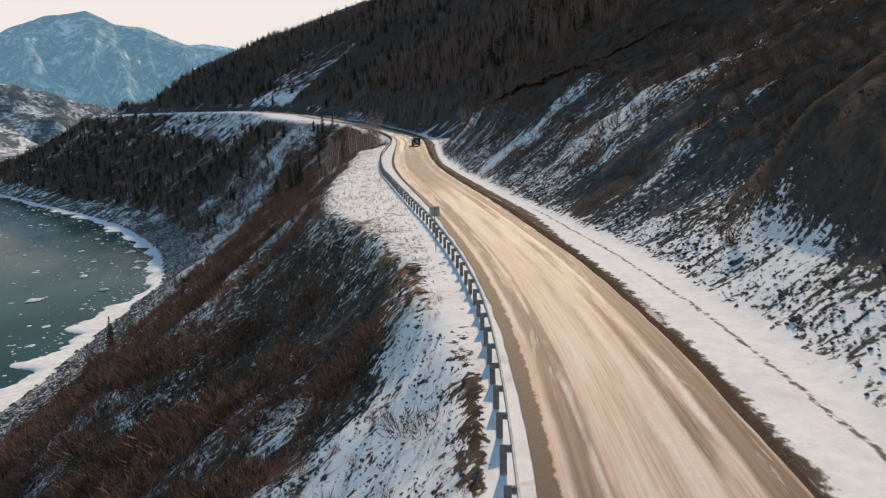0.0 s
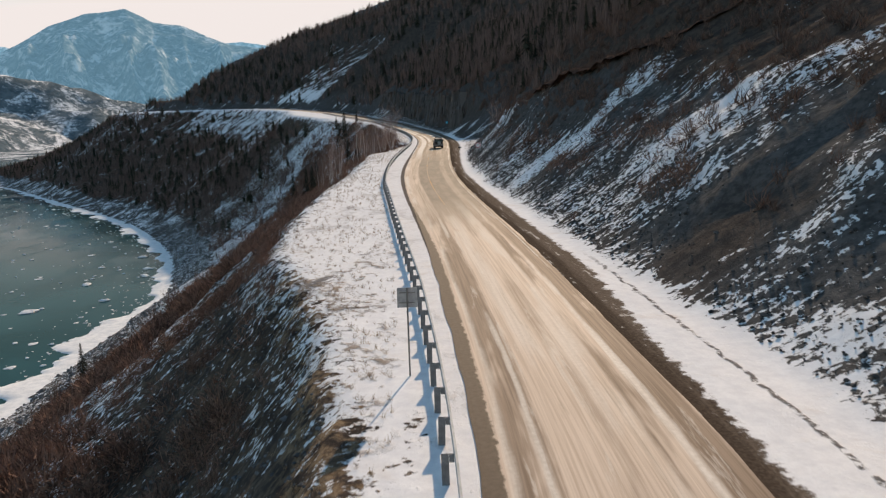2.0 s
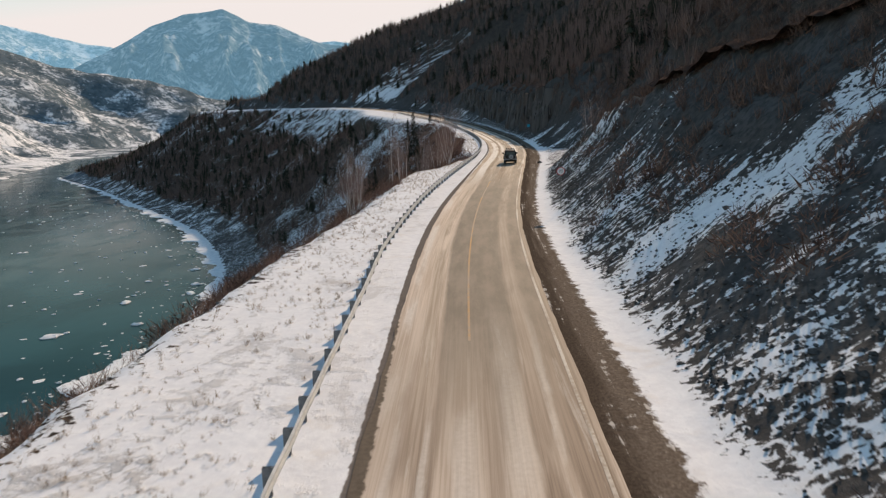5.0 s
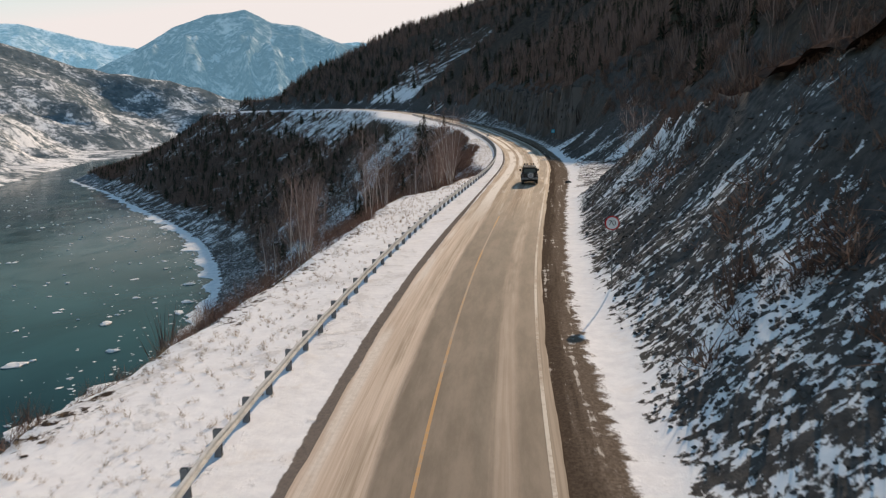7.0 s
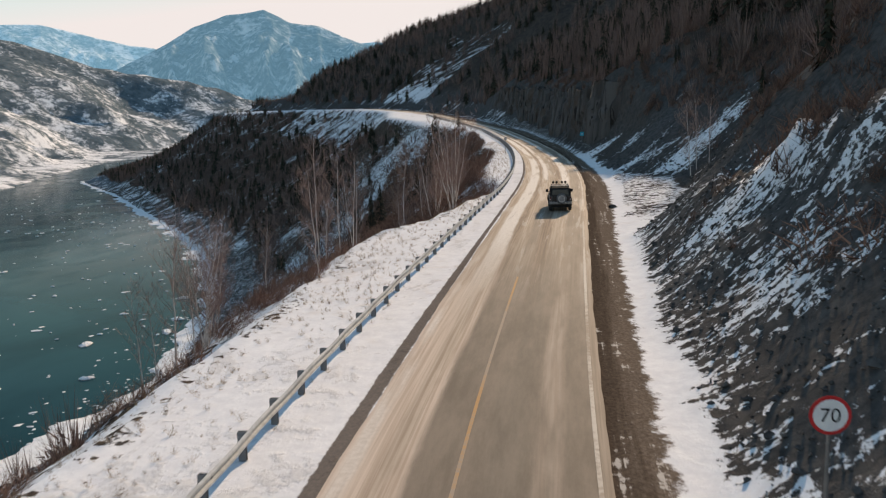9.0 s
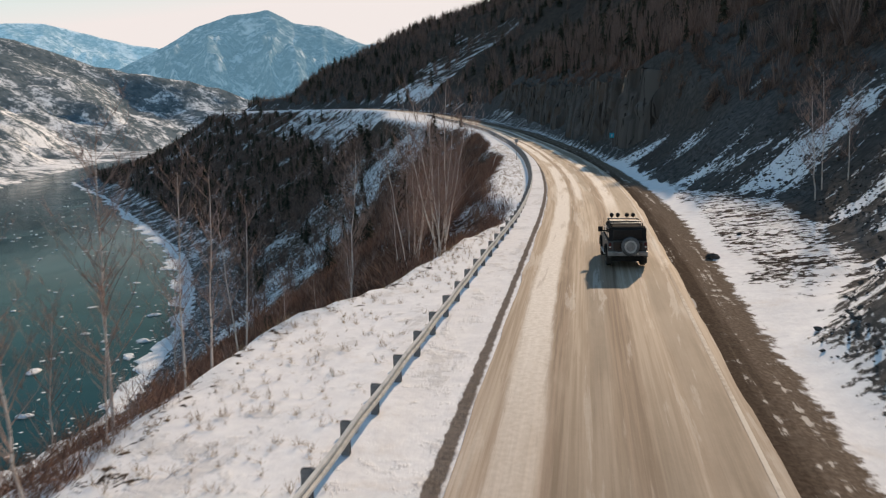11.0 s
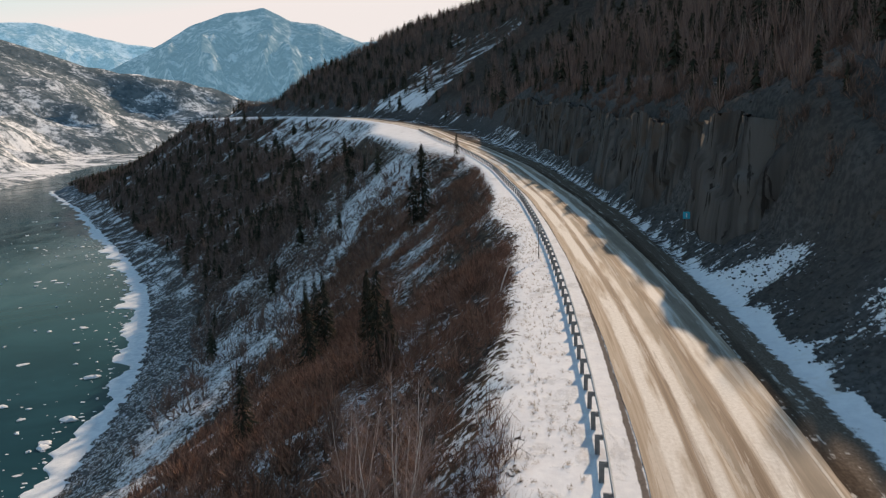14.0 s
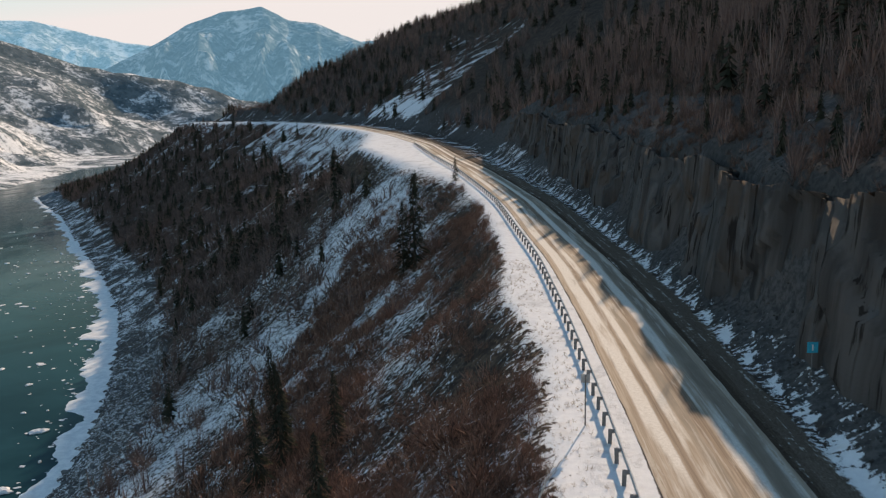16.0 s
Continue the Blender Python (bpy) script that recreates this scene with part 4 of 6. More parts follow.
rng = np.random.default_rng(11)
BUSH = [blades(rng, 42, 0.85, 0.021, (0.15, 1.0), 0.16) for _ in range(6)]
THIN = [blades(rng, 22, 0.85, 0.034, (0.15, 1.0), 0.16) for _ in range(6)]
MOUND = [mound(rng, 64, 0.80, 0.26, 0.019) for _ in range(7)]
FINE = [blades(rng, 74, 0.8, 0.0085, (0.15, 1.0), 0.20) for _ in range(5)]
TUFT = [blades(rng, 22, 0.9, 0.016, (0.15, 1.0)) for _ in range(3)]
SPRUCE = [conifer(rng, 14, 6, 0.19, 1.0, 0.34, 0.08, True) for _ in range(4)]
BARE = [blades(rng, 52, 0.40, 0.006, (0.22, 1.0), 0.03) for _ in range(4)]
SPRUCE_FAR = [conifer(rng, 9, 5, 0.26, 0.8, 0.36, 0.08, True) for _ in range(5)]
SAPLING = [blades(rng, 44, 0.44, 0.0095, (0.15, 1.0), 0.035) for _ in range(8)]
ROUND = [mound(rng, 42, 0.60, 0.24, 0.028) for _ in range(6)]
STONES = [pebble(rng) for _ in range(6)]


def sow(n, x0, x1, y0, y1, seed):
    r = np.random.default_rng(seed)
    x, y = r.uniform(x0, x1, n), r.uniform(y0, y1, n)
    return x, y, terrain(x, y)[2], r


# brush on the river slope
x, y, g, r = sow(52000, -75, 4, -20, 420, 1)
clump = fbm(x / 9, y / 9, 4, 90) + 0.10 * ease(g["dl"], 6, 30) + 0.05 * ease(g["ry"], 185, 215) * ease(g["dl"], 45, 30) + 0.24 * ease(g["ry"], 215, 230) * ease(g["ry"], 300, 280) * ease(g["dl"], 18, 10) + 0.16 * ease(g["ry"], 150, 60) * ease(g["dl"], 6, 14)
keep = (g["d"] < 0) & (g["dl"] > 0.4) & (g["ds"] > 14) & (r.uniform(0, 1, len(x)) < np.clip(0.12 + 0.10 * ease(g["ry"], 205, 225) + clump * 2.6, 0.03, 0.9))
keep &= (g["dl"] < 62) & (r.uniform(0, 1, len(x)) < 1 - 0.6 * ease(g["ry"], 60, 46) * ease(g["dl"], 14, 7))
x, y = x[keep], y[keep]
near = g["dl"][keep] < 13
away = ~near & ((g["ry"][keep] > 150) | (g["dl"][keep] > 45)) & ~((g["ry"][keep] > 215) & (g["dl"][keep] < 30))
tall = r.uniform(0.7, 1.9, len(x)) * (1 + 0.25 * ease(g["ry"][keep], 205, 225))
scatter("far_brush", M["brush"], THIN, x[away], y[away], ground_z(x[away], y[away]), tall[away] * 1.1, "leafless brown shrubs far down the river slope", "shrubs", 26)
near = near | away
scatter("brush", M["brush"], BUSH, x[~near], y[~near], ground_z(x[~near], y[~near]), tall[~near], "leafless brown shrubs covering the river slope", "shrubs", 2)
near = near & ~away
scatter("verge_brush", M["brush"], FINE, x[near], y[near], ground_z(x[near], y[near]), tall[near] * 0.85, "leafless brown shrubs along the snowy edge of the slope", "shrubs", 22)
# the dense thickets below the first bend
x, y, g, r = sow(26000, -50, 4, 0, 135, 31)
clump = fbm(x / 5.5, y / 5.5, 4, 131)
p = np.clip(0.22 + clump * 2.4, 0, 0.9) * ease(g["dl"], 7 + 8 * fbm(x / 16, y / 16, 3, 133), 15) + np.clip(clump * 6.0 - 0.30, 0, 0.95) * ease(g["dl"], 0.8, 2.0)
keep = (g["d"] < 0) & (g["dl"] > 0.8) & (g["dl"] < 46) & (r.uniform(0, 1, len(x)) < p)
x, y = x[keep], y[keep]
tall = r.uniform(0.8, 1.7, len(x)) * (0.75 + 0.5 * ease(g["dl"][keep], 6, 18))
scatter("thicket_brush", M["thicket"], MOUND, x, y, ground_z(x, y), tall * 1.2, "dense round thickets of reddish brown shrubs", "shrubs", 32)
x, y, g, r = sow(16000, -18, 4, 5, 130, 33)
keep = (g["d"] < 0) & (g["dl"] > 0.2) & (g["dl"] < 15) & (r.uniform(0, 1, len(x)) < 0.75 * ease(g["dl"], 15, 8))
x, y = x[keep], y[keep]
scatter("slope_stones", M["stone"], STONES, x, y, ground_z(x, y) + 0.02, r.gamma(1.4, 0.05, len(x)) + 0.06, "grey stones on the bank below the guardrail", "stones", 34)
# thickets below the second bend
x, y, g, r = sow(34000, -80, -10, 200, 345, 35)
clump = fbm(x / 6, y / 6, 4, 135)
p = np.clip(0.24 + clump * 2.6, 0, 0.9) * ease(g["dl"], 0.6, 3.5) * (1 - 0.55 * ease(g["ry"], 285, 330))
keep = (g["d"] < 0) & (g["dl"] > 0.8) & (g["dl"] < 55) & (g["ds"] > 15) & (r.uniform(0, 1, len(x)) < p * (0.45 + 0.25 * ease(g["dl"], 30, 8)))
x, y = x[keep], y[keep]
scatter("bend_thicket", M["thicket"], MOUND, x, y, ground_z(x, y), r.uniform(0.9, 2.1, len(x)), "dense brown thickets between snow patches on the slope", "shrubs", 36)
# brush on the hill side
x, y, g, r = sow(42000, -50, 52, 0, 450, 3)
top = g["e"] - scree_at(g["ry"])[0]
clump = fbm(x / 8, y / 8, 4, 95)
p = np.where(g["e"] > 10, (0.50 + clump * 1.2) * (0.92 + 0.08 * ease(g["ry"], 118, 135)) + 0.3 * ease(g["ry"], 118, 135) * ease(g["e"], 25, 18), np.where(g["e"] > 1.5, clump * 1.7 - 0.10 + (0.03 + 0.05 * ease(g["ry"], 118, 135)) * (g["e"] - 4), 0))
p = np.maximum(p, 0.95 * (np.abs(g["lip"]) < 0.9))
p = p + 0.4 * ease(g["ry"], 250, 262) * ease(g["e"], 16, 12) * ease(g["e"], 9.5, 11) - 0.3 * ease(g["ry"], 228, 240) * ease(g["e"], 11, 9.5)
p = p + 0.45 * ease(g["ry"], 135, 150) * ease(g["ry"], 225, 205) * ease(g["e"], 5, 8) * (clump > -0.06)
p = np.where((g["ry"] > 255) & (top > 1.6) & (top < 12), 0.25 + 0.6 * (clump > 0.0), p)
keep = (g["d"] > 0) & (r.uniform(0, 1, len(x)) < p) & ~((g["ry"] > 232) & (top < 1.6))
x, y = x[keep], y[keep]
scatter("hill_brush", M["hill_brush"], BUSH, x, y, ground_z(x, y), r.uniform(0.6, 1.7, len(x)), "leafless dark brown shrubs on the hillside", "shrubs", 4)
# round shrubs in loose groups on the cutting
r = np.random.default_rng(41)
spots = [(85, 12.6), (82.5, 13.0), (90, 14.8), (110, 15.4), (106, 12.3), (111, 12.1), (122, 12.1), (141, 11.4), (160, 11.4), (98, 16.3), (103, 15.6), (132, 12.6)]
pts = [beside(ry + r.normal(0, 1.4), d + r.normal(0, 0.8)) for ry, d in spots for _ in range(9)]
x, y = np.array([p[0] for p in pts]), np.array([p[1] for p in pts])
scatter("cutting_shrubs", M["thicket"], MOUND, x, y, ground_z(x, y), r.uniform(0.8, 1.6, len(x)), "round reddish brown shrubs on the stony cutting", "shrubs", 42)
# the dark turf edge that hangs over the top of the cutting
li = np.arange(20, len(LIP) - 12, 0.5)
lx, ly = (np.interp(li, np.arange(len(LIP)), LIP[:, k]) for k in (0, 1))
tx, ty = (np.interp(li, np.arange(len(LIP)), LIP_T[:, k]) for k in (0, 1))
rows = []
for k, (o, h) in enumerate(((1.3, -0.1), (0.7, 0.22), (0.1, 0.34), (-0.4, 0.16), (-0.55, -0.25), (-0.3, -0.7), (0.2, -1.1))):
    o = o + 0.55 * fbm(li / 3, li * 0 + k * 0.3, 4, 163)
    px, py = lx + ty * o, ly - tx * o
    rows.append(np.stack([px, py, ground_z(lx, ly) + h + 0.35 * fbm(li / 2, li * 0 + k * 0.4, 3, 165)], 1))
tagged(mesh_from("turf_edge", np.stack(rows, 1).reshape(-1, 3), grid_faces(len(rows), len(li)), M["turf"], True), "dark ragged turf edge along the top of the cutting", "bank", kind="structure")
# dry grass along the verge
x, y, g, r = sow(42000, -32, 6, 0, 330, 5)
lip = np.exp(-((g["dl"] - 0.3) / 1.2) ** 2) + 0.9 * np.exp(-((g["d"] + g["verge"] - 1.2) / 1.0) ** 2) * (g["dl"] <= 0)
keep = (g["d"] < -5.6) & (r.uniform(0, 1, len(x)) < np.clip(0.015 + lip * (0.55 + 1.6 * fbm(x / 5, y / 5, 3, 97)), 0, 0.9)) & (g["dl"] < 3)
x, y = x[keep], y[keep]
scatter("dry_grass", M["straw"], TUFT, x, y, ground_z(x, y), r.uniform(0.12, 0.36, len(x)), "tufts of dry straw-coloured grass in the snow", "grass", 6)

# bare young trees and larches on the river slope and the headland
x, y, g, r = sow(70000, -560, -14, 150, 1000, 7)
wood = 0.25 * ease(g["ry"], 330, 430) + fbm(x / 26, y / 26, 4, 99) * 1.3
p = np.where(g["ry"] < 350, 0.07 + 0.20 * wood + 0.05 * ease(g["ry"], 190, 220), 0.52 + wood * 1.2 - 0.35 * ease(g["ry"], 470, 380) * ease(g["dl"], 45, 25)) * ease(g["ds"], 12, 22)
p = p * ease(g["dl"], 3, 12) * (1 - 0.72 * ease(g["ry"], 255, 300) * ease(g["ry"], 500, 440) * ease(g["dl"], 80, 50))
bald = (np.abs(g["ry"] - 650) < 110) & (g["dl"] < 30 + 26 * fbm(x / 55, y / 55, 4, 1))
keep = (g["d"] < 0) & (g["dl"] > 2) & (r.uniform(0, 1, len(x)) < np.where(bald, p * 0.12, p))
x, y = x[keep], y[keep]
kind = r.uniform(0, 1, len(x)) + 0.12 * ease(y, 320, 420)
z = ground_z(x, y) - 0.1
near = (g["ry"][keep] < 330)
a, b = (kind > 1.01) & ~((g["ry"][keep] < 250) & (g["dl"][keep] < 16)), kind < np.where(near, 0.84, 0.34)
c = ~a & ~b
tall = r.uniform(5.0, 9.5, len(x)) * np.where(y < 320, 0.75, 1.0)
scatter("spruce_wood", M["needle"], SPRUCE_FAR, x[a], y[a], z[a], tall[a], "dark spruces growing on the river slope", "trees", 8)
scatter("bare_wood", M["bare"], BARE, x[b], y[b], z[b], tall[b] * 0.8, "leafless brown young birches on the river slope", "trees", 9)
low = c & (r.uniform(0, 1, len(x)) < 0.82)
c = c & ~low
scatter("larch_wood", M["larch"], SAPLING, x[c], y[c], z[c], tall[c] * 0.85, "bare brown saplings on the river slope", "trees", 10)
scatter("thicket", M["larch"], ROUND, x[low], y[low], z[low], tall[low] * 0.62, "round leafless brown thickets on the headland", "shrubs", 24)
# the wooded hill
x, y, g, r = sow(46000, -420, 330, 150, 1050, 12)
p = ease(g["e"], 11 - 8 * ease(g["ry"], 450, 520), 16 - 8 * ease(g["ry"], 450, 520)) * np.clip(0.50 + 1.3 * fbm(x / 40, y / 40, 4, 101), 0.03, 1) * ease(g["ry"], 215, 275) * (1 - 0.75 * ease(g["e"], 110, 230))
snowy = (np.abs(g["ry"] - 630 - 0.6 * g["e"]) < 38) & (g["e"] < 95)
keep = (g["d"] > 0) & (r.uniform(0, 1, len(x)) < np.where(snowy, p * 0.15, p))
x, y = x[keep], y[keep]
z = ground_z(x, y) - 0.2
a = r.uniform(0, 1, len(x)) > 0.80
tall = r.uniform(4.5, 9.5, len(x))
scatter("hill_spruces", M["needle"], SPRUCE_FAR, x[a], y[a], z[a], tall[a], "dark spruces on the steep hillside", "trees", 13)
scatter("hill_larches", M["larch"], SAPLING, x[~a], y[~a], z[~a], tall[~a], "bare brown larches on the steep hillside", "trees", 14)

# the edge of the wood right above the cliff
x, y, g, r = sow(42000, -90, 70, 40, 500, 19)
top = g["e"] - scree_at(g["ry"])[0]
p = np.where(g["ry"] > 250, ease(top, 2.0, 4.5), ease(g["e"], 9, 13)) * (1 - ease(g["e"], 60, 80)) * np.clip(0.55 + 1.2 * fbm(x / 18, y / 18, 4, 103), 0.1, 1) * (0.30 + 0.22 * ease(g["e"], 18, 40) + 0.05 * ease(g["ry"], 235, 215)) * np.maximum(ease(g["ry"], 120, 150), 0.4 * ease(g["ry"], 84, 66) * ease(g["e"], 14, 18)) * (1 - 0.85 * ease(g["ry"], 175, 150) * ease(g["e"], 34, 26))
keep = (g["d"] > 0) & (r.uniform(0, 1, len(x)) < p)
x, y = x[keep], y[keep]
z = ground_z(x, y) - 0.2
a = r.uniform(0, 1, len(x)) > 0.76
tall = r.uniform(2.5, 5.0, len(x)) * (1 + 0.6 * ease(g["e"][keep], 16, 34))
scatter("edge_spruces", M["needle"], SPRUCE, x[a], y[a], z[a], tall[a], "dark spruces along the top of the cliff", "trees", 20)
scatter("edge_larches", M["larch"], SAPLING, x[~a], y[~a], z[~a], tall[~a], "bare brown larches along the top of the cliff", "trees", 21)

# stones: river beach, scree, the rubble at the foot of the cutting
x, y, g, r = sow(30000, -300, -80, 120, 640, 15)
keep = (g["d"] < 0) & (g["ds"] > -0.5) & (g["ds"] < 17) & (r.uniform(0, 1, len(x)) < 0.9)
x, y = x[keep], y[keep]
scatter("beach_stones", M["stone"], STONES, x, y, ground_z(x, y), r.gamma(2.0, 0.30, len(x)) + 0.2, "grey boulders along the river's edge", "stones", 16)
x, y, g, r = sow(190000, -32, 24, 5, 330, 17)
keep = (g["d"] > 0) & (g["e"] > 0.5) & (g["e"] < 9) & (r.uniform(0, 1, len(x)) < ease(g["e"], 0.0, 1.8) * (0.95 - 0.06 * g["e"]) * np.clip(0.7 + 1.3 * fbm(x / 6, y / 6, 3, 111), 0, 1) * (1 - 0.85 * ease(np.abs(g["ry"] - 69 - 0.5 * g["e"]), 6, 3)))
x, y = x[keep], y[keep]
scatter("rubble", M["rubble"], STONES, x, y, ground_z(x, y) + 0.02, r.gamma(1.5, 0.06, len(x)) + 0.07, "broken grey rubble below the cutting", "stones", 18)

# ---------- cliff ----------
cy = np.arange(250.0, 505.0, 0.45)
sw, ch = scree_at(cy)
hh = np.linspace(-0.25, 1.06, 30)
CY, HH = np.meshgrid(cy, hh)
ci = np.array([int(np.argmin(np.abs(ROAD[:, 1] - v))) for v in cy])
ramp = ease(cy, 250, 284) * (1 - ease(cy, 440, 505))
base_e = sw - 0.2 + 1.2 * fbm(cy / 14, cy * 0, 3, 201)
warp = 1.6 * fbm(CY / 7, HH * 1.2, 3, 202)
rib = ridged(CY / 6.0 + warp, HH * 0.9, 4, 203)
slab = fbm(CY / 9, HH * 0.8, 3, 206) * 7
slab = (np.floor(slab) + ease(slab - np.floor(slab), 0.42, 0.58)) / 7
cleft = np.clip(fbm(CY / 4.2 + 0.4 * HH, HH * 0.5, 3, 209) * 11 - 1.7, 0, 1)
depth = 0.5 * rib + 5.6 * slab + 2.4 * cleft + 0.7 * fbm(CY / 3.6, HH * 2.0, 4, 205) + 5.0 * np.maximum(HH - 0.93, 0) / 0.13
off = toe_at(cy)[None] + base_e[None] + 2.2 * np.clip(HH, 0, 1) * 0.7 + depth - 0.6 + (1 - ramp)[None] * 3
zz = ROAD_Z[ci][None] - 0.15 + 0.70 * sw[None] + np.minimum(HH, 0.88) * (ch * (0.15 + 0.85 * ramp))[None] + 2.2 * fbm(CY / 5, HH * 0, 4, 207) * ease(HH, 0.6, 1.0) - 7.0 * np.maximum(HH - 0.95, 0) / 0.11
cx = ROAD[ci, 0][None] + ROAD_T[ci, 1][None] * off
cyy = ROAD[ci, 1][None] - ROAD_T[ci, 0][None] * off
tagged(mesh_from("rock_cliff", np.stack([cx, cyy, zz], -1).reshape(-1, 3), grid_faces(len(cy), len(hh)), M["cliff"], True),
       "dark grey ribbed rock cliff above the road", "cliff", kind="structure")

# ---------- ice ----------
s = np.arange(len(SHORE))
ww = 3.6 + 6.5 * np.clip(fbm(s / 5, s * 0, 4, 301) + 0.35, 0, 1) * ease(SHORE[:, 1], 1000, 500) + 3.0 * ease(SHORE[:, 1], 340, 240)
fine_s = np.arange(0, len(SHORE) - 1, 0.25)
sx, sy = np.interp(fine_s, s, SHORE[:, 0]), np.interp(fine_s, s, SHORE[:, 1])
nx, ny = np.interp(fine_s, s, SHORE_T[:, 1]), -np.interp(fine_s, s, SHORE_T[:, 0])
wf = np.interp(fine_s, s, ww) * (0.30 + 1.7 * np.clip(1.4 * fbm(fine_s / 3.1, fine_s * 0, 5, 303, 0.62) + 0.40, 0.02, 1))
rows = []
for k, lift in ((-1.0, -0.1), (-0.9, 0.22), (-0.4, 0.32), (0.0, 0.35), (0.35, 0.30)):
    o = k * wf if k < 0 else k * wf * 0.8
    rows.append(np.stack([sx + nx * o, sy + ny * o, np.full_like(sx, RIVER + lift) + 0.12 * fbm(fine_s, fine_s * 0 + k, 2, 305) + (0.5 * k if k > 0 else 0)], 1))
ice_v = np.stack(rows, 1).reshape(-1, 3)
tagged(mesh_from("shore_ice", ice_v, grid_faces(5, len(fine_s)), M["ice"], True), "white shelf of ice along the river's edge", "ice", kind="structure")


def floe_mesh(rg, n=11):
    bm = bmesh.new()
    rad = [rg.uniform(0.6, 1.15) for _ in range(n)]
    ring = lambda k, z, j: [bm.verts.new((math.cos(2 * math.pi * i / n) * rad[i] * k, math.sin(2 * math.pi * i / n) * rad[i] * k * 0.7, z + rg.uniform(0, j))) for i in range(n)]
    a, b, c = ring(1.0, -0.12, 0), ring(1.03, 0.10, 0.06), ring(0.6, 0.2, 0.16)
    for p, q in ((a, b), (b, c)):
        for i in range(n):
            bm.faces.new((p[i], p[(i + 1) % n], q[(i + 1) % n], q[i]))
    top = bm.verts.new((0, 0, 0.28))
    for i in range(n):
        bm.faces.new((c[i], c[(i + 1) % n], top))
    return bm


rg = random.Random(21)
floe_src = []
for k in range(5):
    me = bpy.data.meshes.new("ice_floe")
    bm = floe_mesh(rg)
    bm.to_mesh(me)
    bm.free()
    me.materials.append(M["ice"])
    floe_src.append(me)


def floe(x, y, size, tall=1.0):
    ob = new("ice_floe", rg.choice(floe_src))
    ob.matrix_basis = pose(x, y, RIVER, 0, 0, rg.uniform(0, 360)) @ Matrix.Diagonal((size, size, tall, 1))
    tagged(ob, "white slab of drift ice on the river", "ice floe", "ice floes on the river")


for fx, fy, fs in ((-148, 341, 2.6), (-147, 297, 3.4), (-128, 312, 2.0), (-136, 372, 2.2), (-131, 356, 2.0), (-150, 402, 2.2)):
    floe(fx, fy, fs, 2.2)
for _ in range(280):
    fy = rg.uniform(150, 620) if rg.random() < 0.75 else rg.uniform(620, 900)
    side = np.interp(fy, SHORE[:200, 1], SHORE[:200, 0])
    fx = side - 6 - abs(rg.gauss(0, 55))
    if rg.random() < 0.5:
        fx = side - rg.uniform(5, 190)
    floe(fx, fy, rg.choice((0.5, 0.6, 0.8, 0.9, 1.2, 1.8)), rg.uniform(0.6, 1.4))

FLAT = [(v * np.array([1.0, 0.8, 0.16]), f) for v, f in STONES]
br = np.random.default_rng(61)
by = br.uniform(150, 640, 800)
bx = np.interp(by, SHORE[:200, 1], SHORE[:200, 0]) - 2.5 - np.abs(br.normal(0, 1, 800)) * br.choice([6, 12, 70], 800)
scatter("brash_ice", M["ice"], FLAT, bx, by, np.full(800, RIVER + 0.03), br.gamma(1.5, 0.40, 800) + 0.30, "small broken pieces of white ice drifting near the shore", "ice", 62)


# ---------- guardrail ----------
def rail_path(ry):
    i = np.clip(np.interp(ry, ROAD[:, 1], np.arange(len(ROAD))), 0, len(ROAD) - 2)
    k = i.astype(int)
    fr = (i - k)[:, None]
    p, t = ROAD[k] * (1 - fr) + ROAD[k + 1] * fr, ROAD_T[k]
    off = rail_at(ry)
    x, y = p[:, 0] + t[:, 1] * off, p[:, 1] - t[:, 0] * off
    return np.stack([x, y, ground_z(x, y)], 1), t


def post_mesh():
    """A wide channel post with its spacer at the top, the beam's side towards +x."""
    bm = bmesh.new()
    for c, size in (((-0.09, 0, 0.24), (0.014, 0.13, 1.08)), ((0, 0.06, 0.24), (0.19, 0.014, 1.08)), ((0, -0.06, 0.24), (0.19, 0.014, 1.08))):
        box(bm, c, size)
    box(bm, (0.165, 0, 0.69), (0.13, 0.10, 0.20), 0.008)
    me = bpy.data.meshes.new("post")
    bm.to_mesh(me)
    bm.free()
    me.materials.append(M["rail_post"])
    return me


guardrail = thing("guardrail", "long galvanised steel guardrail with a corrugated beam on channel posts", "guardrail", pose(0, 0, 0))
post_me = post_mesh()
ry = np.arange(-6.0, 520.0, 0.5)
gp, gt = rail_path(ry)
run = np.r_[0, np.cumsum(np.hypot(*np.diff(gp[:, :2], axis=0).T))]
zs = np.convolve(np.pad(gp[:, 2], 12, "edge"), np.ones(25) / 25, "valid")
post_s = []
s_at = 0.0
while s_at < run[-1] - 1:
    post_s.append(s_at)
    s_at += 2.5
for s_at in post_s:
    x, y, z = (np.interp(s_at, run, v) for v in (gp[:, 0], gp[:, 1], zs))
    tx, ty = np.interp(s_at, run, gt[:, 0]), np.interp(s_at, run, gt[:, 1])
    ob = new("post", post_me)
    ob.parent = guardrail
    ob.matrix_basis = pose(x - ty * 0.24, y + tx * 0.24, z, rg.uniform(-1.5, 1.5), rg.uniform(-1.5, 1.5), math.degrees(math.atan2(-tx, ty)))
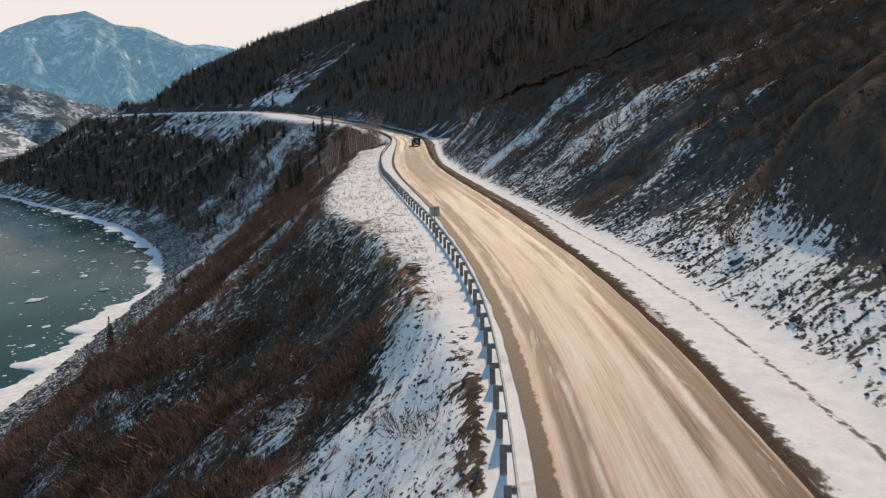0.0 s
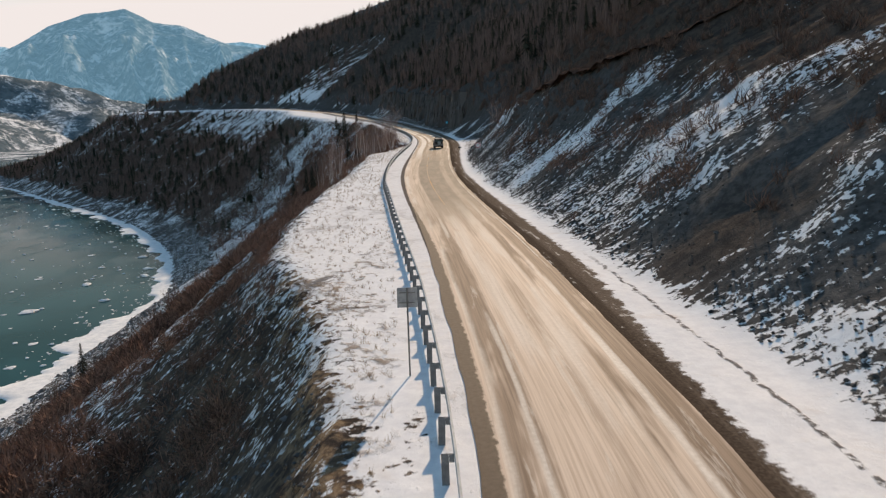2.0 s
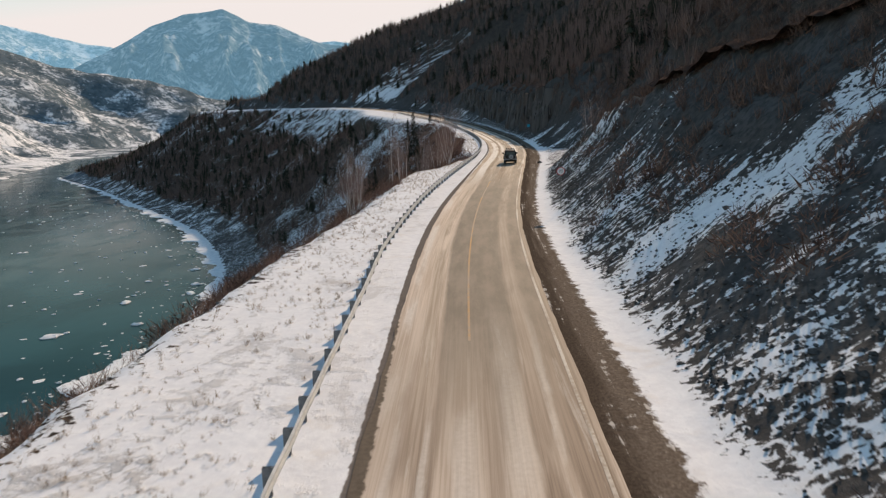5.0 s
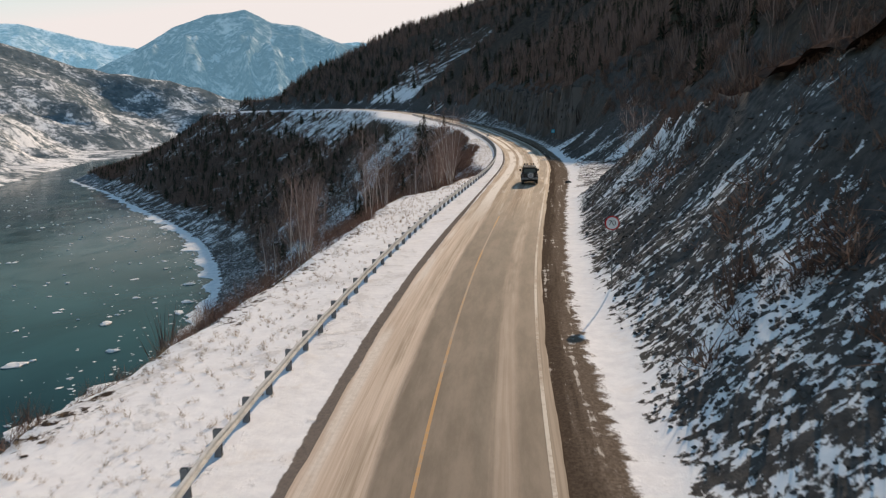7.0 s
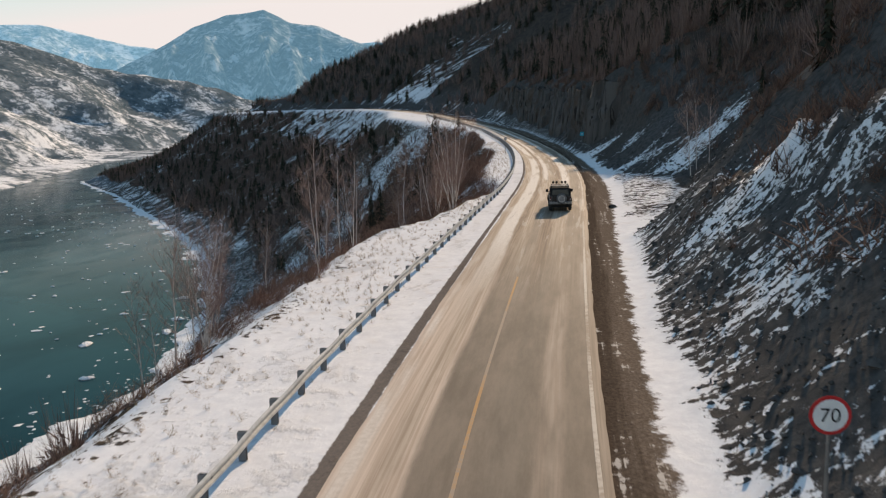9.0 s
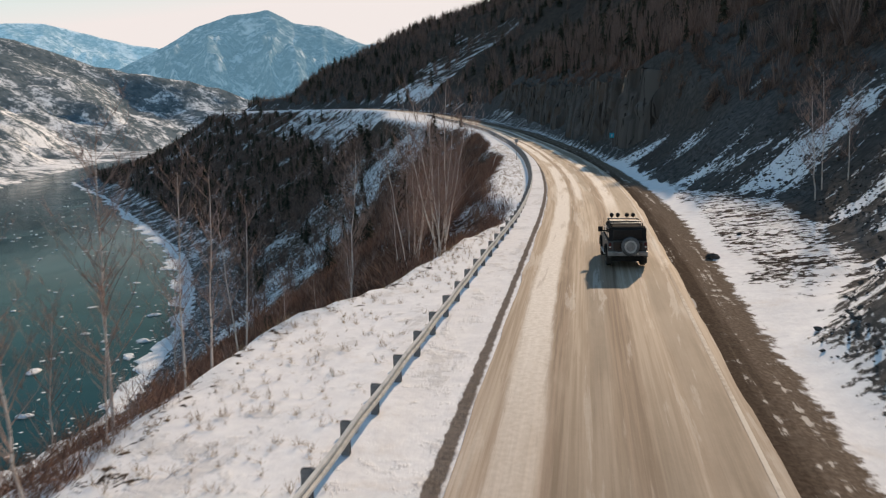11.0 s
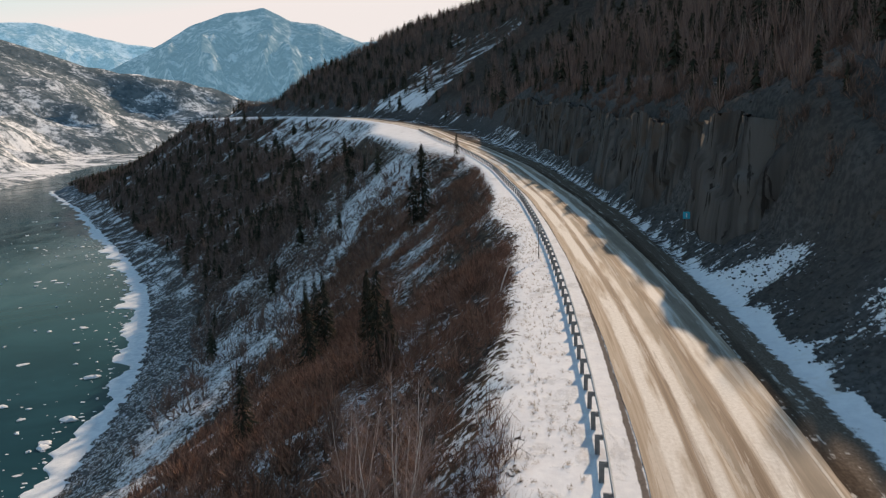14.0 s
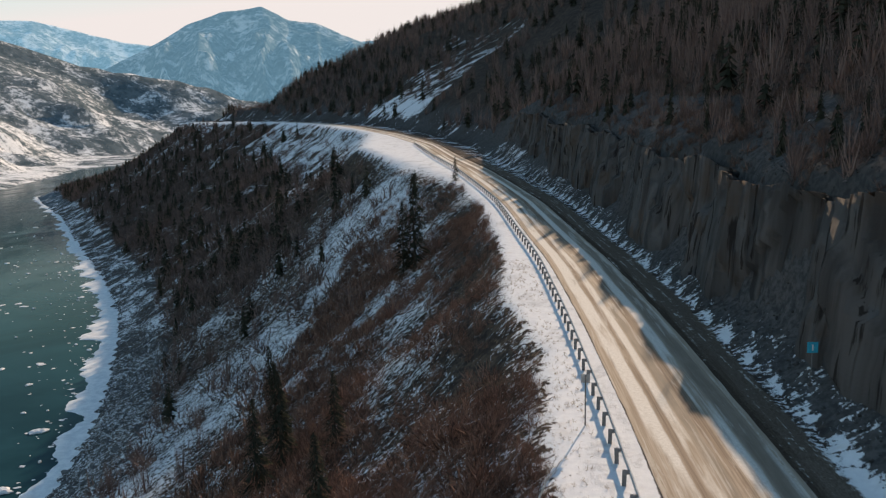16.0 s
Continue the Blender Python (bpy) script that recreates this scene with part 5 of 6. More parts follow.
# W-beam in lengths of about ten metres
W = [(0.0, 0.875), (0.06, 0.845), (0.06, 0.79), (0.0, 0.755), (0.0, 0.685), (0.06, 0.65), (0.06, 0.595), (0.0, 0.565)]
W = W + [(x - 0.008, z) for x, z in W[::-1]]
n0 = 0
while n0 < len(ry) - 2:
    n1 = min(n0 + 20, len(ry) - 1)
    v = []
    for k in range(n0, n1 + 1):
        tx, ty = gt[k]
        dip = 0.02 * math.sin(k * 0.7)
        for wx, wz in W:
            v.append((gp[k, 0] + ty * (wx + (0.003 if k == n1 else 0)), gp[k, 1] - tx * wx, zs[k] + wz + dip))
    m = len(W)
    f = [(a * m + b, a * m + (b + 1) % m, (a + 1) * m + (b + 1) % m, (a + 1) * m + b) for a in range(n1 - n0) for b in range(m)]
    ob = mesh_from("beam", v, f, M["steel"])
    ob.parent = guardrail
    n0 = n1


# ---------- road signs ----------
SIGN = {
    "white": plain("sign_white", (0.70, 0.70, 0.70), (0.82, 0.82, 0.80), 0.4, scale=4), "red": plain("sign_red", (0.45, 0.03, 0.03), (0.58, 0.05, 0.05), 0.4, scale=4),
    "black": plain("sign_black", (0.02, 0.02, 0.02), (0.05, 0.05, 0.05), 0.5), "blue": plain("sign_blue", (0.03, 0.36, 0.52), (0.04, 0.44, 0.60), 0.4),
    "back": plain("sign_back", (0.33, 0.33, 0.34), (0.47, 0.47, 0.46), 0.5, 0.3, scale=5),
}


def pole(parent, h, r=0.035, lean=0.0):
    bm = bmesh.new()
    rod(bm, (0, 0, -0.3), (lean, 0, h), r, r, 10)
    return part("post", bm, M["post"], parent)


def words(parent, text, size, mat, at):
    cu = bpy.data.curves.new("text", "FONT")
    cu.body, cu.size, cu.align_x, cu.align_y, cu.extrude = text, size, "CENTER", "CENTER", 0.002
    tmp = bpy.data.objects.new("text", cu)
    scene.collection.objects.link(tmp)
    me = bpy.data.meshes.new_from_object(tmp.evaluated_get(bpy.context.evaluated_depsgraph_get()))
    bpy.data.objects.remove(tmp)
    me.materials.clear()
    me.materials.append(mat)
    ob = new("numeral", me)
    ob.parent = parent
    ob.matrix_basis = at
    return ob


def speed_sign(x, y):
    z = float(ground_z(x, y))
    t = thing("speed_limit_sign", "round white sign with red rim on a steel post", "road sign", pose(x, y, z, 0, 0, 3))
    h = 2.24 - z
    pole(t, h + 0.2)
    bm = bmesh.new()
    turned(bm, [(-0.045, 0.0), (-0.045, 0.35), (-0.06, 0.35), (-0.064, 0.345), (-0.064, 0.29)], 40, "y")
    part("rim", bm, SIGN["red"], t, "red painted rim", pose(0, 0, h))
    bm = bmesh.new()
    turned(bm, [(-0.050, 0.29), (-0.062, 0.29), (-0.062, 0.0)], 40, "y")
    face = part("face", bm, SIGN["white"], t, "white round sign face", pose(0, 0, h))
    words(face, "70", 0.36, SIGN["black"], pose(0, -0.066, -0.01, 90, 0, 0))
    for dz in (-0.15, 0.15):
        bm = bmesh.new()
        box(bm, (0, -0.03, dz), (0.16, 0.05, 0.03), 0.004)
        part("bracket", bm, M["post"], t, "", pose(0, 0, h))


def plate_sign(x, y, turn, low, high, wide):
    z = float(ground_z(x, y))
    t = thing("square_sign", "grey back of a square road sign on a thin steel post", "road sign", pose(x, y, z, 0, 0, turn))
    pole(t, high - z, 0.03)
    bm = bmesh.new()
    box(bm, (0, 0.05, (low + high) / 2 - z), (wide, 0.02, high - low), 0.006)
    part("plate", bm, SIGN["back"], t, "plain grey sheet back")
    for k in (0.25, 0.75):
        bm = bmesh.new()
        box(bm, (0, 0.03, low + (high - low) * k - z), (wide * 0.8, 0.02, 0.03), 0.003)
        part("bracket", bm, M["post"], t)


def kilometre_sign(x, y, high):
    z = float(ground_z(x, y))
    t = thing("kilometre_sign", "small square blue kilometre sign on a steel post", "road sign", pose(x, y, z, 0, 0, 12))
    pole(t, high - z, 0.03)
    bm = bmesh.new()
    box(bm, (0, -0.045, high - 0.33 - z), (0.66, 0.02, 0.66), 0.006)
    plate = part("plate", bm, SIGN["blue"], t, "blue square plate")
    bm = bmesh.new()
    box(bm, (0, -0.058, high - 0.33 - z), (0.09, 0.006, 0.36))
    part("bar", bm, SIGN["white"], plate, "white bar")


def marker_post(x, y, h):
    z = float(ground_z(x, y))
    t = thing("roadside_post", "thin steel sign post standing in the snow", "road sign", pose(x, y, z))
    pole(t, h, 0.04)
    bm = bmesh.new()
    box(bm, (0, 0.05, h - 0.2), (0.5, 0.02, 0.5), 0.006)
    part("plate", bm, SIGN["back"], t, "plain grey plate")


speed_sign(2.36, 146.8)
plate_sign(-0.49, 57.76, 4, 0.62, 1.32, 0.70)
kilometre_sign(-6.42, 287.0, 3.5)
marker_post(-19.5, 280.5, 2.9)


# ---------- trees ----------
def limb(v, f, a, b, r0, r1, sides=5, bend=0.0, rgen=None, segs=4):
    """A tapered, slightly bent limb; returns points along it."""
    a, b = np.array(a, float), np.array(b, float)
    ax = (b - a) / np.linalg.norm(b - a)
    u = np.cross(ax, (0.3, 0.9, 0.1))
    u /= np.linalg.norm(u)
    w = np.cross(ax, u)
    pts, base = [], len(v)
    off = np.zeros(3)
    for k in range(segs + 1):
        t = k / segs
        if rgen is not None and 0 < k:
            off = off + (u * rgen.normal(0, bend) + w * rgen.normal(0, bend)) * np.linalg.norm(b - a) / segs
        p = a + (b - a) * t + off
        r = r0 + (r1 - r0) * t
        pts.append(p)
        for s in range(sides):
            c = 2 * np.pi * s / sides
            v.append(p + (u * math.cos(c) + w * math.sin(c)) * r)
    for k in range(segs):
        for s in range(sides):
            n = (s + 1) % sides
            i, j = base + k * sides, base + (k + 1) * sides
            f.append((i + s, i + n, j + n))
            f.append((i + s, j + n, j + s))
    return pts


def birch(name, height, seed, stems=1, lean=0.06):
    """Trunk and crown meshes of a leafless birch."""
    q = np.random.default_rng(seed)
    tv, tf, cv, cf = [], [], [], []
    for st in range(stems):
        h = height * q.uniform(0.8, 1.0)
        a0 = q.uniform(0, 2 * np.pi)
        foot = np.array([q.normal(0, 0.25), q.normal(0, 0.25), -0.3]) * (stems > 1)
        tip = foot + np.array([math.cos(a0) * h * lean * (1 + stems * 0.42), math.sin(a0) * h * lean * (1 + stems * 0.42), h])
        pts = limb(tv, tf, foot, tip, 0.005 * h + 0.012, 0.007, 7, 0.05, q, 9)
        for k in range(40 if stems == 1 else 24):
            t = q.uniform(0.22, 0.97)
            i = min(int(t * 9), 8)
            p = pts[i] + (pts[i + 1] - pts[i]) * (t * 9 - i)
            a, ln = q.uniform(0, 2 * np.pi), h * q.uniform(0.13, 0.29) * (1.25 - t * 0.72)
            end = p + np.array([math.cos(a) * ln * 0.68, math.sin(a) * ln * 0.68, ln * 0.90])
            bp = limb(cv, cf, p, end, 0.010 + 0.014 * (1 - t), 0.004, 3, 0.10, q, 3)
            for _ in range(9):
                o = bp[q.integers(1, 4)] + q.normal(0, 0.03, 3)
                a, l2 = a + q.normal(0, 1.2), ln * q.uniform(0.25, 0.60)
                e = o + np.array([math.cos(a) * l2 * 0.5, math.sin(a) * l2 * 0.5, l2 * q.uniform(0.45, 1.0)])
                for u in range(6):
                    b0 = o + (e - o) * (u / 6.0)
                    if u == 0:
                        tip, w0 = e, 0.008
                    else:
                        w = a + q.normal(0, 1.0)
                        l3 = l2 * q.uniform(0.25, 0.55)
                        tip, w0 = b0 + np.array([math.cos(w) * l3 * 0.6, math.sin(w) * l3 * 0.6, l3 * q.uniform(0.2, 0.9)]), 0.006
                    wd = np.array([-math.sin(a), math.cos(a), 0.2]) * w0
                    n = len(cv)
                    cv.extend([b0 - wd, b0 + wd, tip])
                    cf.append((n, n + 1, n + 2))
    trunk = mesh_from("trunk", tv, tf, M["bark"], True)
    crown = mesh_from("crown", cv, cf, M["birch_twig"])
    return trunk, crown


def plant_birch(src, x, y, turn, size, label):
    t = thing("birch_tree", label, "tree", pose(x, y, float(ground_z(x, y)) - 0.1, 0, 0, turn) @ Matrix.Diagonal((size, size, size, 1)), "birches beside the road")
    for o in src:
        c = o.copy()
        scene.collection.objects.link(c)
        c.parent = t


BIRCH = [birch("birch", 9.0, 31), birch("birch", 9.0, 32), birch("birch", 9.0, 33, 6, 0.055), birch("birch", 9.0, 34, 2, 0.045)]
single = "tall leafless birch with pale bark on the snowy slope"
clumped = "clump of leafless birches with several pale stems"
for k, x, y, turn, size in ((2, -15.6, 207.6, 20, 1.15), (2, -17.6, 209.8, 170, 1.0), (3, -14.9, 205.2, 120, 0.78), (3, -20.1, 229.8, 10, 0.7), (1, -30.9, 229.2, 40, 0.85), (1, -19.9, 204.9, 60, 0.72),
                            (0, -21.4, 224.5, 80, 1.0), (1, -16.9, 174.7, 33, 0.78), (0, -18.5, 200.0, 300, 1.0), (2, -20.0, 231, 140, 0.9), (2, -22.9, 173.3, 77, 0.82),
                            (0, -21.6, 167.3, 10, 0.92), (3, -23.6, 168.6, 200, 0.75), (1, -18.0, 179.1, 150, 0.55), (0, -20.5, 217, 210, 0.95), (3, -22.0, 240, 20, 0.9),
                            (2, -24.5, 241, 95, 0.8), (1, -24.5, 206, 250, 0.8), (0, -25, 186, 5, 0.8), (3, -28, 196, 44, 0.8), (1, -27, 247, 170, 0.7), (2, -31, 214, 310, 0.75),
                            (3, -18.6, 184.4, 15, 0.95), (3, -19.6, 190.4, 100, 0.8), (1, -20.9, 187.4, 222, 0.65), (2, -20.5, 168.0, 130, 0.8), (0, -19.1, 181.0, 66, 0.95),
                            (1, -17.5, 197.4, 12, 0.48), (1, 6.3, 217.5, 340, 0.95), (0, 7.0, 219.0, 190, 0.85), (0, 7.9, 216.5, 30, 0.7)):
    plant_birch(BIRCH[k], x, y, turn, size, clumped if k > 1 else single)
for pair in BIRCH:
    for o in pair:
        bpy.data.objects.remove(o)


def fallen_stem(x, y, turn):
    """A bent pale stem leaning out of the snow."""
    q = np.random.default_rng(77)
    v, f = [], []
    limb(v, f, (0, 0, -0.2), (0.9, 0.5, 2.3), 0.07, 0.04, 7, 0.06, q, 6)
    limb(v, f, (0.9, 0.5, 2.25), (1.6, 1.6, 2.7), 0.04, 0.015, 6, 0.08, q, 4)
    ob = mesh_from("leaning_stem", v, f, M["bark"], True)
    ob.matrix_basis = pose(x, y, float(ground_z(x, y)), 0, 0, turn)
    tagged(ob, "bare pale birch stem leaning out of the snow", "tree stem")


def boulder(x, y, size, turn):
    """A rough stone in the snow."""
    bm = bmesh.new()
    bmesh.ops.create_icosphere(bm, subdivisions=3, radius=0.5)
    for v in bm.verts:
        n = v.co.normalized()
        k = 1 + 0.5 * (vnoise(np.array(n.x * 2 + 9), np.array(n.y * 2 + n.z * 3 + 4), 71) - 0.5) + 0.2 * (vnoise(np.array(n.x * 6 + 3), np.array(n.z * 6 - n.y * 5), 72) - 0.5)
        v.co = Vector((n.x * 0.62 * k, n.y * 0.45 * k, n.z * 0.36 * k + 0.12))
    me = bpy.data.meshes.new("boulder")
    bm.to_mesh(me)
    bm.free()
    me.materials.append(M["rubble"])
    ob = new("boulder", me)
    ob.matrix_basis = pose(x, y, float(ground_z(x, y)), 0, 0, turn) @ Matrix.Diagonal((size, size, size, 1))
    tagged(ob, "dark fallen rock lying on the snow beside the road", "rock", "fallen rocks")


fallen_stem(-21.6, 269.5, 10)
for bx, by, bs, bt in ((-1.2, 204.3, 0.55, 20), (0.9, 210.5, 0.3, 80)):
    boulder(bx, by, bs, bt)


def spruce(seed, needles):
    """A spruce 10 m high: trunk, and a crown of many drooping boughs."""
    q = np.random.default_rng(seed)
    tv, tf, cv, cf = [], [], [], []
    limb(tv, tf, (0, 0, -0.3), (q.normal(0, 0.15), q.normal(0, 0.15), 10), 0.16, 0.01, 7, 0.01, q, 6)
    for lv in range(46):
        z = 0.7 + 9.2 * lv / 46
        for b in range(9):
            a, r = q.uniform(0, 2 * np.pi), (2.0 * (1 - z / 10.3) ** 0.85 + 0.12) * q.uniform(0.45, 1.15)
            c, s = math.cos(a), math.sin(a)
            for _ in range(3):
                k, side, w = q.uniform(0.2, 0.85), q.normal(0, 0.16) * r, q.uniform(0.04, 0.10) * (0.6 + r * 0.4)
                o = np.array([c * r * k * 0.6, s * r * k * 0.6, z - 0.25 * r * k])
                e = np.array([c * r * (k + 0.3) - s * side, s * r * (k + 0.3) + c * side, z - 0.5 * r * k - q.uniform(0, 0.25)])
                n = len(cv)
                cv.extend([o, e + np.array([-s * w, c * w, 0]), e - np.array([-s * w, c * w, 0.05])])
                cf.append((n, n + 1, n + 2))
    return mesh_from("trunk", tv, tf, M["bark_dark"], True), mesh_from("crown", cv, cf, needles)


FIR = [spruce(41, M["needle"]), spruce(42, M["needle"])]
slope_fir, shrub_fir = "tall dark spruce on the snowy river slope", "dark spruce among brown shrubs on the slope"
for k, x, y, size, label in ((0, -50.2, 369.7, 1.6, slope_fir), (1, -52.5, 371, 1.25, slope_fir), (0, -51.0, 412, 0.55, "small dark spruce beside the guardrail"), (1, -43.9, 308.4, 0.8, shrub_fir),
                             (0, -51.9, 314, 1.15, slope_fir), (1, -52.6, 309, 1.1, slope_fir), (0, -67.5, 347.8, 0.9, slope_fir), (1, -31, 268.1, 0.9, shrub_fir), (0, -29.5, 266, 0.6, shrub_fir),
                             (0, -58.4, 328.2, 1.1, slope_fir), (1, -45.4, 273.6, 0.8, shrub_fir), (0, -36, 282, 0.8, shrub_fir), (0, -76.5, 187.3, 0.75, slope_fir), (0, -24, 203, 0.5, shrub_fir),
                             (1, -26.5, 208, 0.6, shrub_fir)):
    t = thing("spruce_tree", label, "tree", pose(x, y, float(ground_z(x, y)) - 0.1, 0, 0, rg.uniform(0, 360)) @ Matrix.Diagonal((size, size, size, 1)), "spruces on the river slope")
    for o in FIR[k]:
        c = o.copy()
        scene.collection.objects.link(c)
        c.parent = t
for pair in FIR:
    for o in pair:
        bpy.data.objects.remove(o)


# ---------- off-road car ----------
CAR = {
    "paint": plain("car_paint", (0.016, 0.016, 0.017), (0.034, 0.033, 0.033), 0.95, 0.0, scale=1.2), "dust": plain("dusty_paint", (0.055, 0.055, 0.056), (0.115, 0.112, 0.110), 0.45, 0.1, scale=1.5),
    "glass": plain("dark_glass", (0.006, 0.007, 0.009), (0.012, 0.013, 0.015), 0.12, scale=1.0), "chrome": plain("chrome", (0.42, 0.42, 0.43), (0.55, 0.55, 0.55), 0.5, 0.6, scale=3),
    "dusty_rubber": plain("dusty_rubber", (0.07, 0.072, 0.075), (0.17, 0.175, 0.18), 0.7, scale=2.5), "rubber": plain("rubber", (0.012, 0.012, 0.012), (0.03, 0.028, 0.026), 0.8, scale=9), "alloy": plain("alloy", (0.34, 0.33, 0.32), (0.48, 0.46, 0.44), 0.38, 0.8, scale=5),
    "plastic": plain("black_plastic", (0.015, 0.015, 0.015), (0.035, 0.034, 0.033), 0.6, scale=4), "red": plain("tail_red", (0.055, 0.007, 0.007), (0.10, 0.011, 0.010), 0.25, scale=8),
    "lens": plain("lamp_lens", (0.55, 0.55, 0.52), (0.7, 0.7, 0.66), 0.15, scale=5), "amber": plain("amber_lens", (0.5, 0.16, 0.01), (0.6, 0.2, 0.02), 0.25, scale=5),
    "silver": plain("grey_bumper", (0.20, 0.21, 0.22), (0.34, 0.35, 0.36), 0.35, 0.6, scale=5),
    "gloss": plain("black_paint", (0.008, 0.008, 0.009), (0.022, 0.021, 0.021), 0.22, scale=2.5),
}


CAR["paint"].node_tree.nodes["Principled BSDF"].inputs["Specular IOR Level"].default_value = 0.02
for key in ("dust", "chrome"):
    CAR[key].node_tree.nodes["Principled BSDF"].inputs["Specular IOR Level"].default_value = 0.12
for key in ("glass", "gloss", "red", "lens", "amber", "rubber"):
    CAR[key].node_tree.nodes["Principled BSDF"].inputs["Specular IOR Level"].default_value = 0.5


def wheel_parts(parent, at, name="wheel", rubber="rubber"):
    bm = bmesh.new()
    turned(bm, [(-0.13, 0.27), (-0.155, 0.33), (-0.15, 0.41), (-0.11, 0.445), (0, 0.452), (0.11, 0.445), (0.15, 0.41), (0.155, 0.33), (0.13, 0.27)], 32)
    for k in range(32):
        a = 2 * math.pi * (k + 0.5) / 32
        box(bm, (0.06 if k % 2 else -0.06, math.cos(a) * 0.45, math.sin(a) * 0.45), (0.10, 0.045, 0.022), m=Matrix.Rotation(a - math.pi / 2, 3, "X"))
    tyre = part(name, bm, CAR[rubber], parent, "black off-road tyre with blocky tread", at)
    bm = bmesh.new()
    turned(bm, [(-0.10, 0.27), (0.13, 0.275), (0.11, 0.24), (0.06, 0.20), (0.07, 0.10), (0.10, 0.09), (0.10, 0.0)], 24)
    for k in range(7):
        a = 2 * math.pi * k / 7
        box(bm, (0.085, math.cos(a) * 0.16, math.sin(a) * 0.16), (0.03, 0.15, 0.055), 0.006, Matrix.Rotation(a, 3, "X"))
    part("rim", bm, CAR["alloy"], tyre, "grey alloy rim")
    return tyre


def off_road_car(at):
    car = thing("off_road_car", "boxy dark grey car with roof lamps and rear spare wheel", "car", at)
    # lower body with wheel arches, side outline from tail to nose
    def arch(cy, r, n=8):
        return [(cy - r * math.cos(math.pi * k / n), 0.52 + r * math.sin(math.pi * k / n) * 0.98) for k in range(n + 1)]
    out = [(0.02, 0.52)] + arch(0.95, 0.50) + arch(3.97, 0.50) + [(4.72, 0.55), (4.76, 0.95), (4.70, 1.20), (4.60, 1.24), (3.32, 1.32), (3.2, 1.33), (0.03, 1.33), (0.0, 1.2)]
    bm = bmesh.new()
    profile(bm, out, -0.97, 0.97)
    bmesh.ops.bevel(bm, geom=[e for e in bm.edges if abs(e.verts[0].co.x - e.verts[1].co.x) < 1e-4 and max(v.co.z for v in e.verts) > 1.15], offset=0.05, segments=2, affect="EDGES")
    part("body", bm, CAR["dust"], car, "dusty dark grey body sides")
    bm = bmesh.new()
    profile(bm, [(0.04, 1.32), (3.28, 1.32), (2.86, 1.93), (2.72, 1.97), (0.22, 1.97), (0.12, 1.93)], -0.95, 0.95, 0.86, 1.5)
    bmesh.ops.bevel(bm, geom=[e for e in bm.edges if min(v.co.z for v in e.verts) > 1.6], offset=0.045, segments=2, affect="EDGES")
    part("cabin", bm, CAR["paint"], car, "dark grey cabin with a flat roof")
    bm = bmesh.new()
    for k in range(9):
        box(bm, (-0.56 + 0.14 * k, 1.45, 1.974), (0.05, 2.1, 0.014), 0.004)
    part("roof_rib", bm, CAR["paint"], car, "pressed roof ribs")
    bm = bmesh.new()
    box(bm, (0, 3.98, 1.305), (1.55, 1.15, 0.07), 0.03, Matrix.Rotation(radians(-3), 3, "X"))
    hood = part("hood", bm, CAR["paint"], car)
    bm = bmesh.new()
    for k in range(5):
        box(bm, (-0.3 + 0.15 * k, 3.75, 1.35), (0.08, 0.30, 0.02), 0.004)
    part("vent", bm, CAR["plastic"], hood)
    # glass
    lean = math.atan2(0.95 * 0.14, 0.62)
    for s in (-1, 1):
        for y0, y1 in ((0.22, 0.98), (1.08, 1.92), (2.00, 2.78)):
            bm = bmesh.new()
            box(bm, (s * 0.892, (y0 + y1) / 2, 1.62), (0.03, y1 - y0, 0.40), 0.012, Matrix.Rotation(-s * lean * 0.55, 3, "Y"))
            part("side_window", bm, CAR["glass"], car, "dark tinted side window")
        bm = bmesh.new()
        box(bm, (s * 0.99, 2.45, 0.50), (0.16, 2.1, 0.06), 0.02)
        part("side_step", bm, CAR["chrome"], car, "tubular metal side step")
        for cy in (0.95, 3.97):
            bm = bmesh.new()
            arc = [math.pi * k / 12 for k in range(13)]
            arch = [(cy - 0.57 * math.cos(a), 0.50 + 0.56 * math.sin(a)) for a in arc] + [(cy - 0.51 * math.cos(a), 0.50 + 0.50 * math.sin(a)) for a in reversed(arc)]
            profile(bm, arch, s * 0.945, s * 1.055)
            part("fender_flare", bm, CAR["plastic"], car, "black plastic wheel arch")
        for hy in (1.15, 2.08):
            bm = bmesh.new()
            box(bm, (s * 0.985, hy + 0.12, 1.22), (0.03, 0.16, 0.035), 0.008)
            part("door_handle", bm, CAR["chrome"], car)
        bm = bmesh.new()
        box(bm, (s * 1.00, 2.86, 1.45), (0.18, 0.05, 0.05), 0.01)
        box(bm, (s * 1.13, 2.88, 1.53), (0.24, 0.14, 0.26), 0.03)
        part("wing_mirror", bm, CAR["plastic"], car, "large black wing mirror")
        bm = bmesh.new()
        box(bm, (s * 0.88, -0.005, 1.10), (0.12, 0.05, 0.30), 0.015)
        lamp = part("tail_light", bm, CAR["red"], car, "tall red tail light")
        bm = bmesh.new()
        box(bm, (s * 0.88, -0.034, 1.04), (0.09, 0.02, 0.08), 0.006)
        part("reverse_lens", bm, CAR["lens"], lamp)
        bm = bmesh.new()
        turned(bm, [(4.74, 0.0), (4.785, 0.07), (4.78, 0.10), (4.72, 0.115)], 18, "y")
        part("headlight", bm, CAR["lens"], car, "round headlight", pose(s * 0.68, 0, 1.0))
        # flaps added behind the rear wheels to stand in for the underside's shade
        bm = bmesh.new()
        box(bm, (s * 0.86, 0.36, 0.40), (0.30, 0.02, 0.42), 0.006)
        part("shade_flap", bm, CAR["rubber"], car)
        bm = bmesh.new()
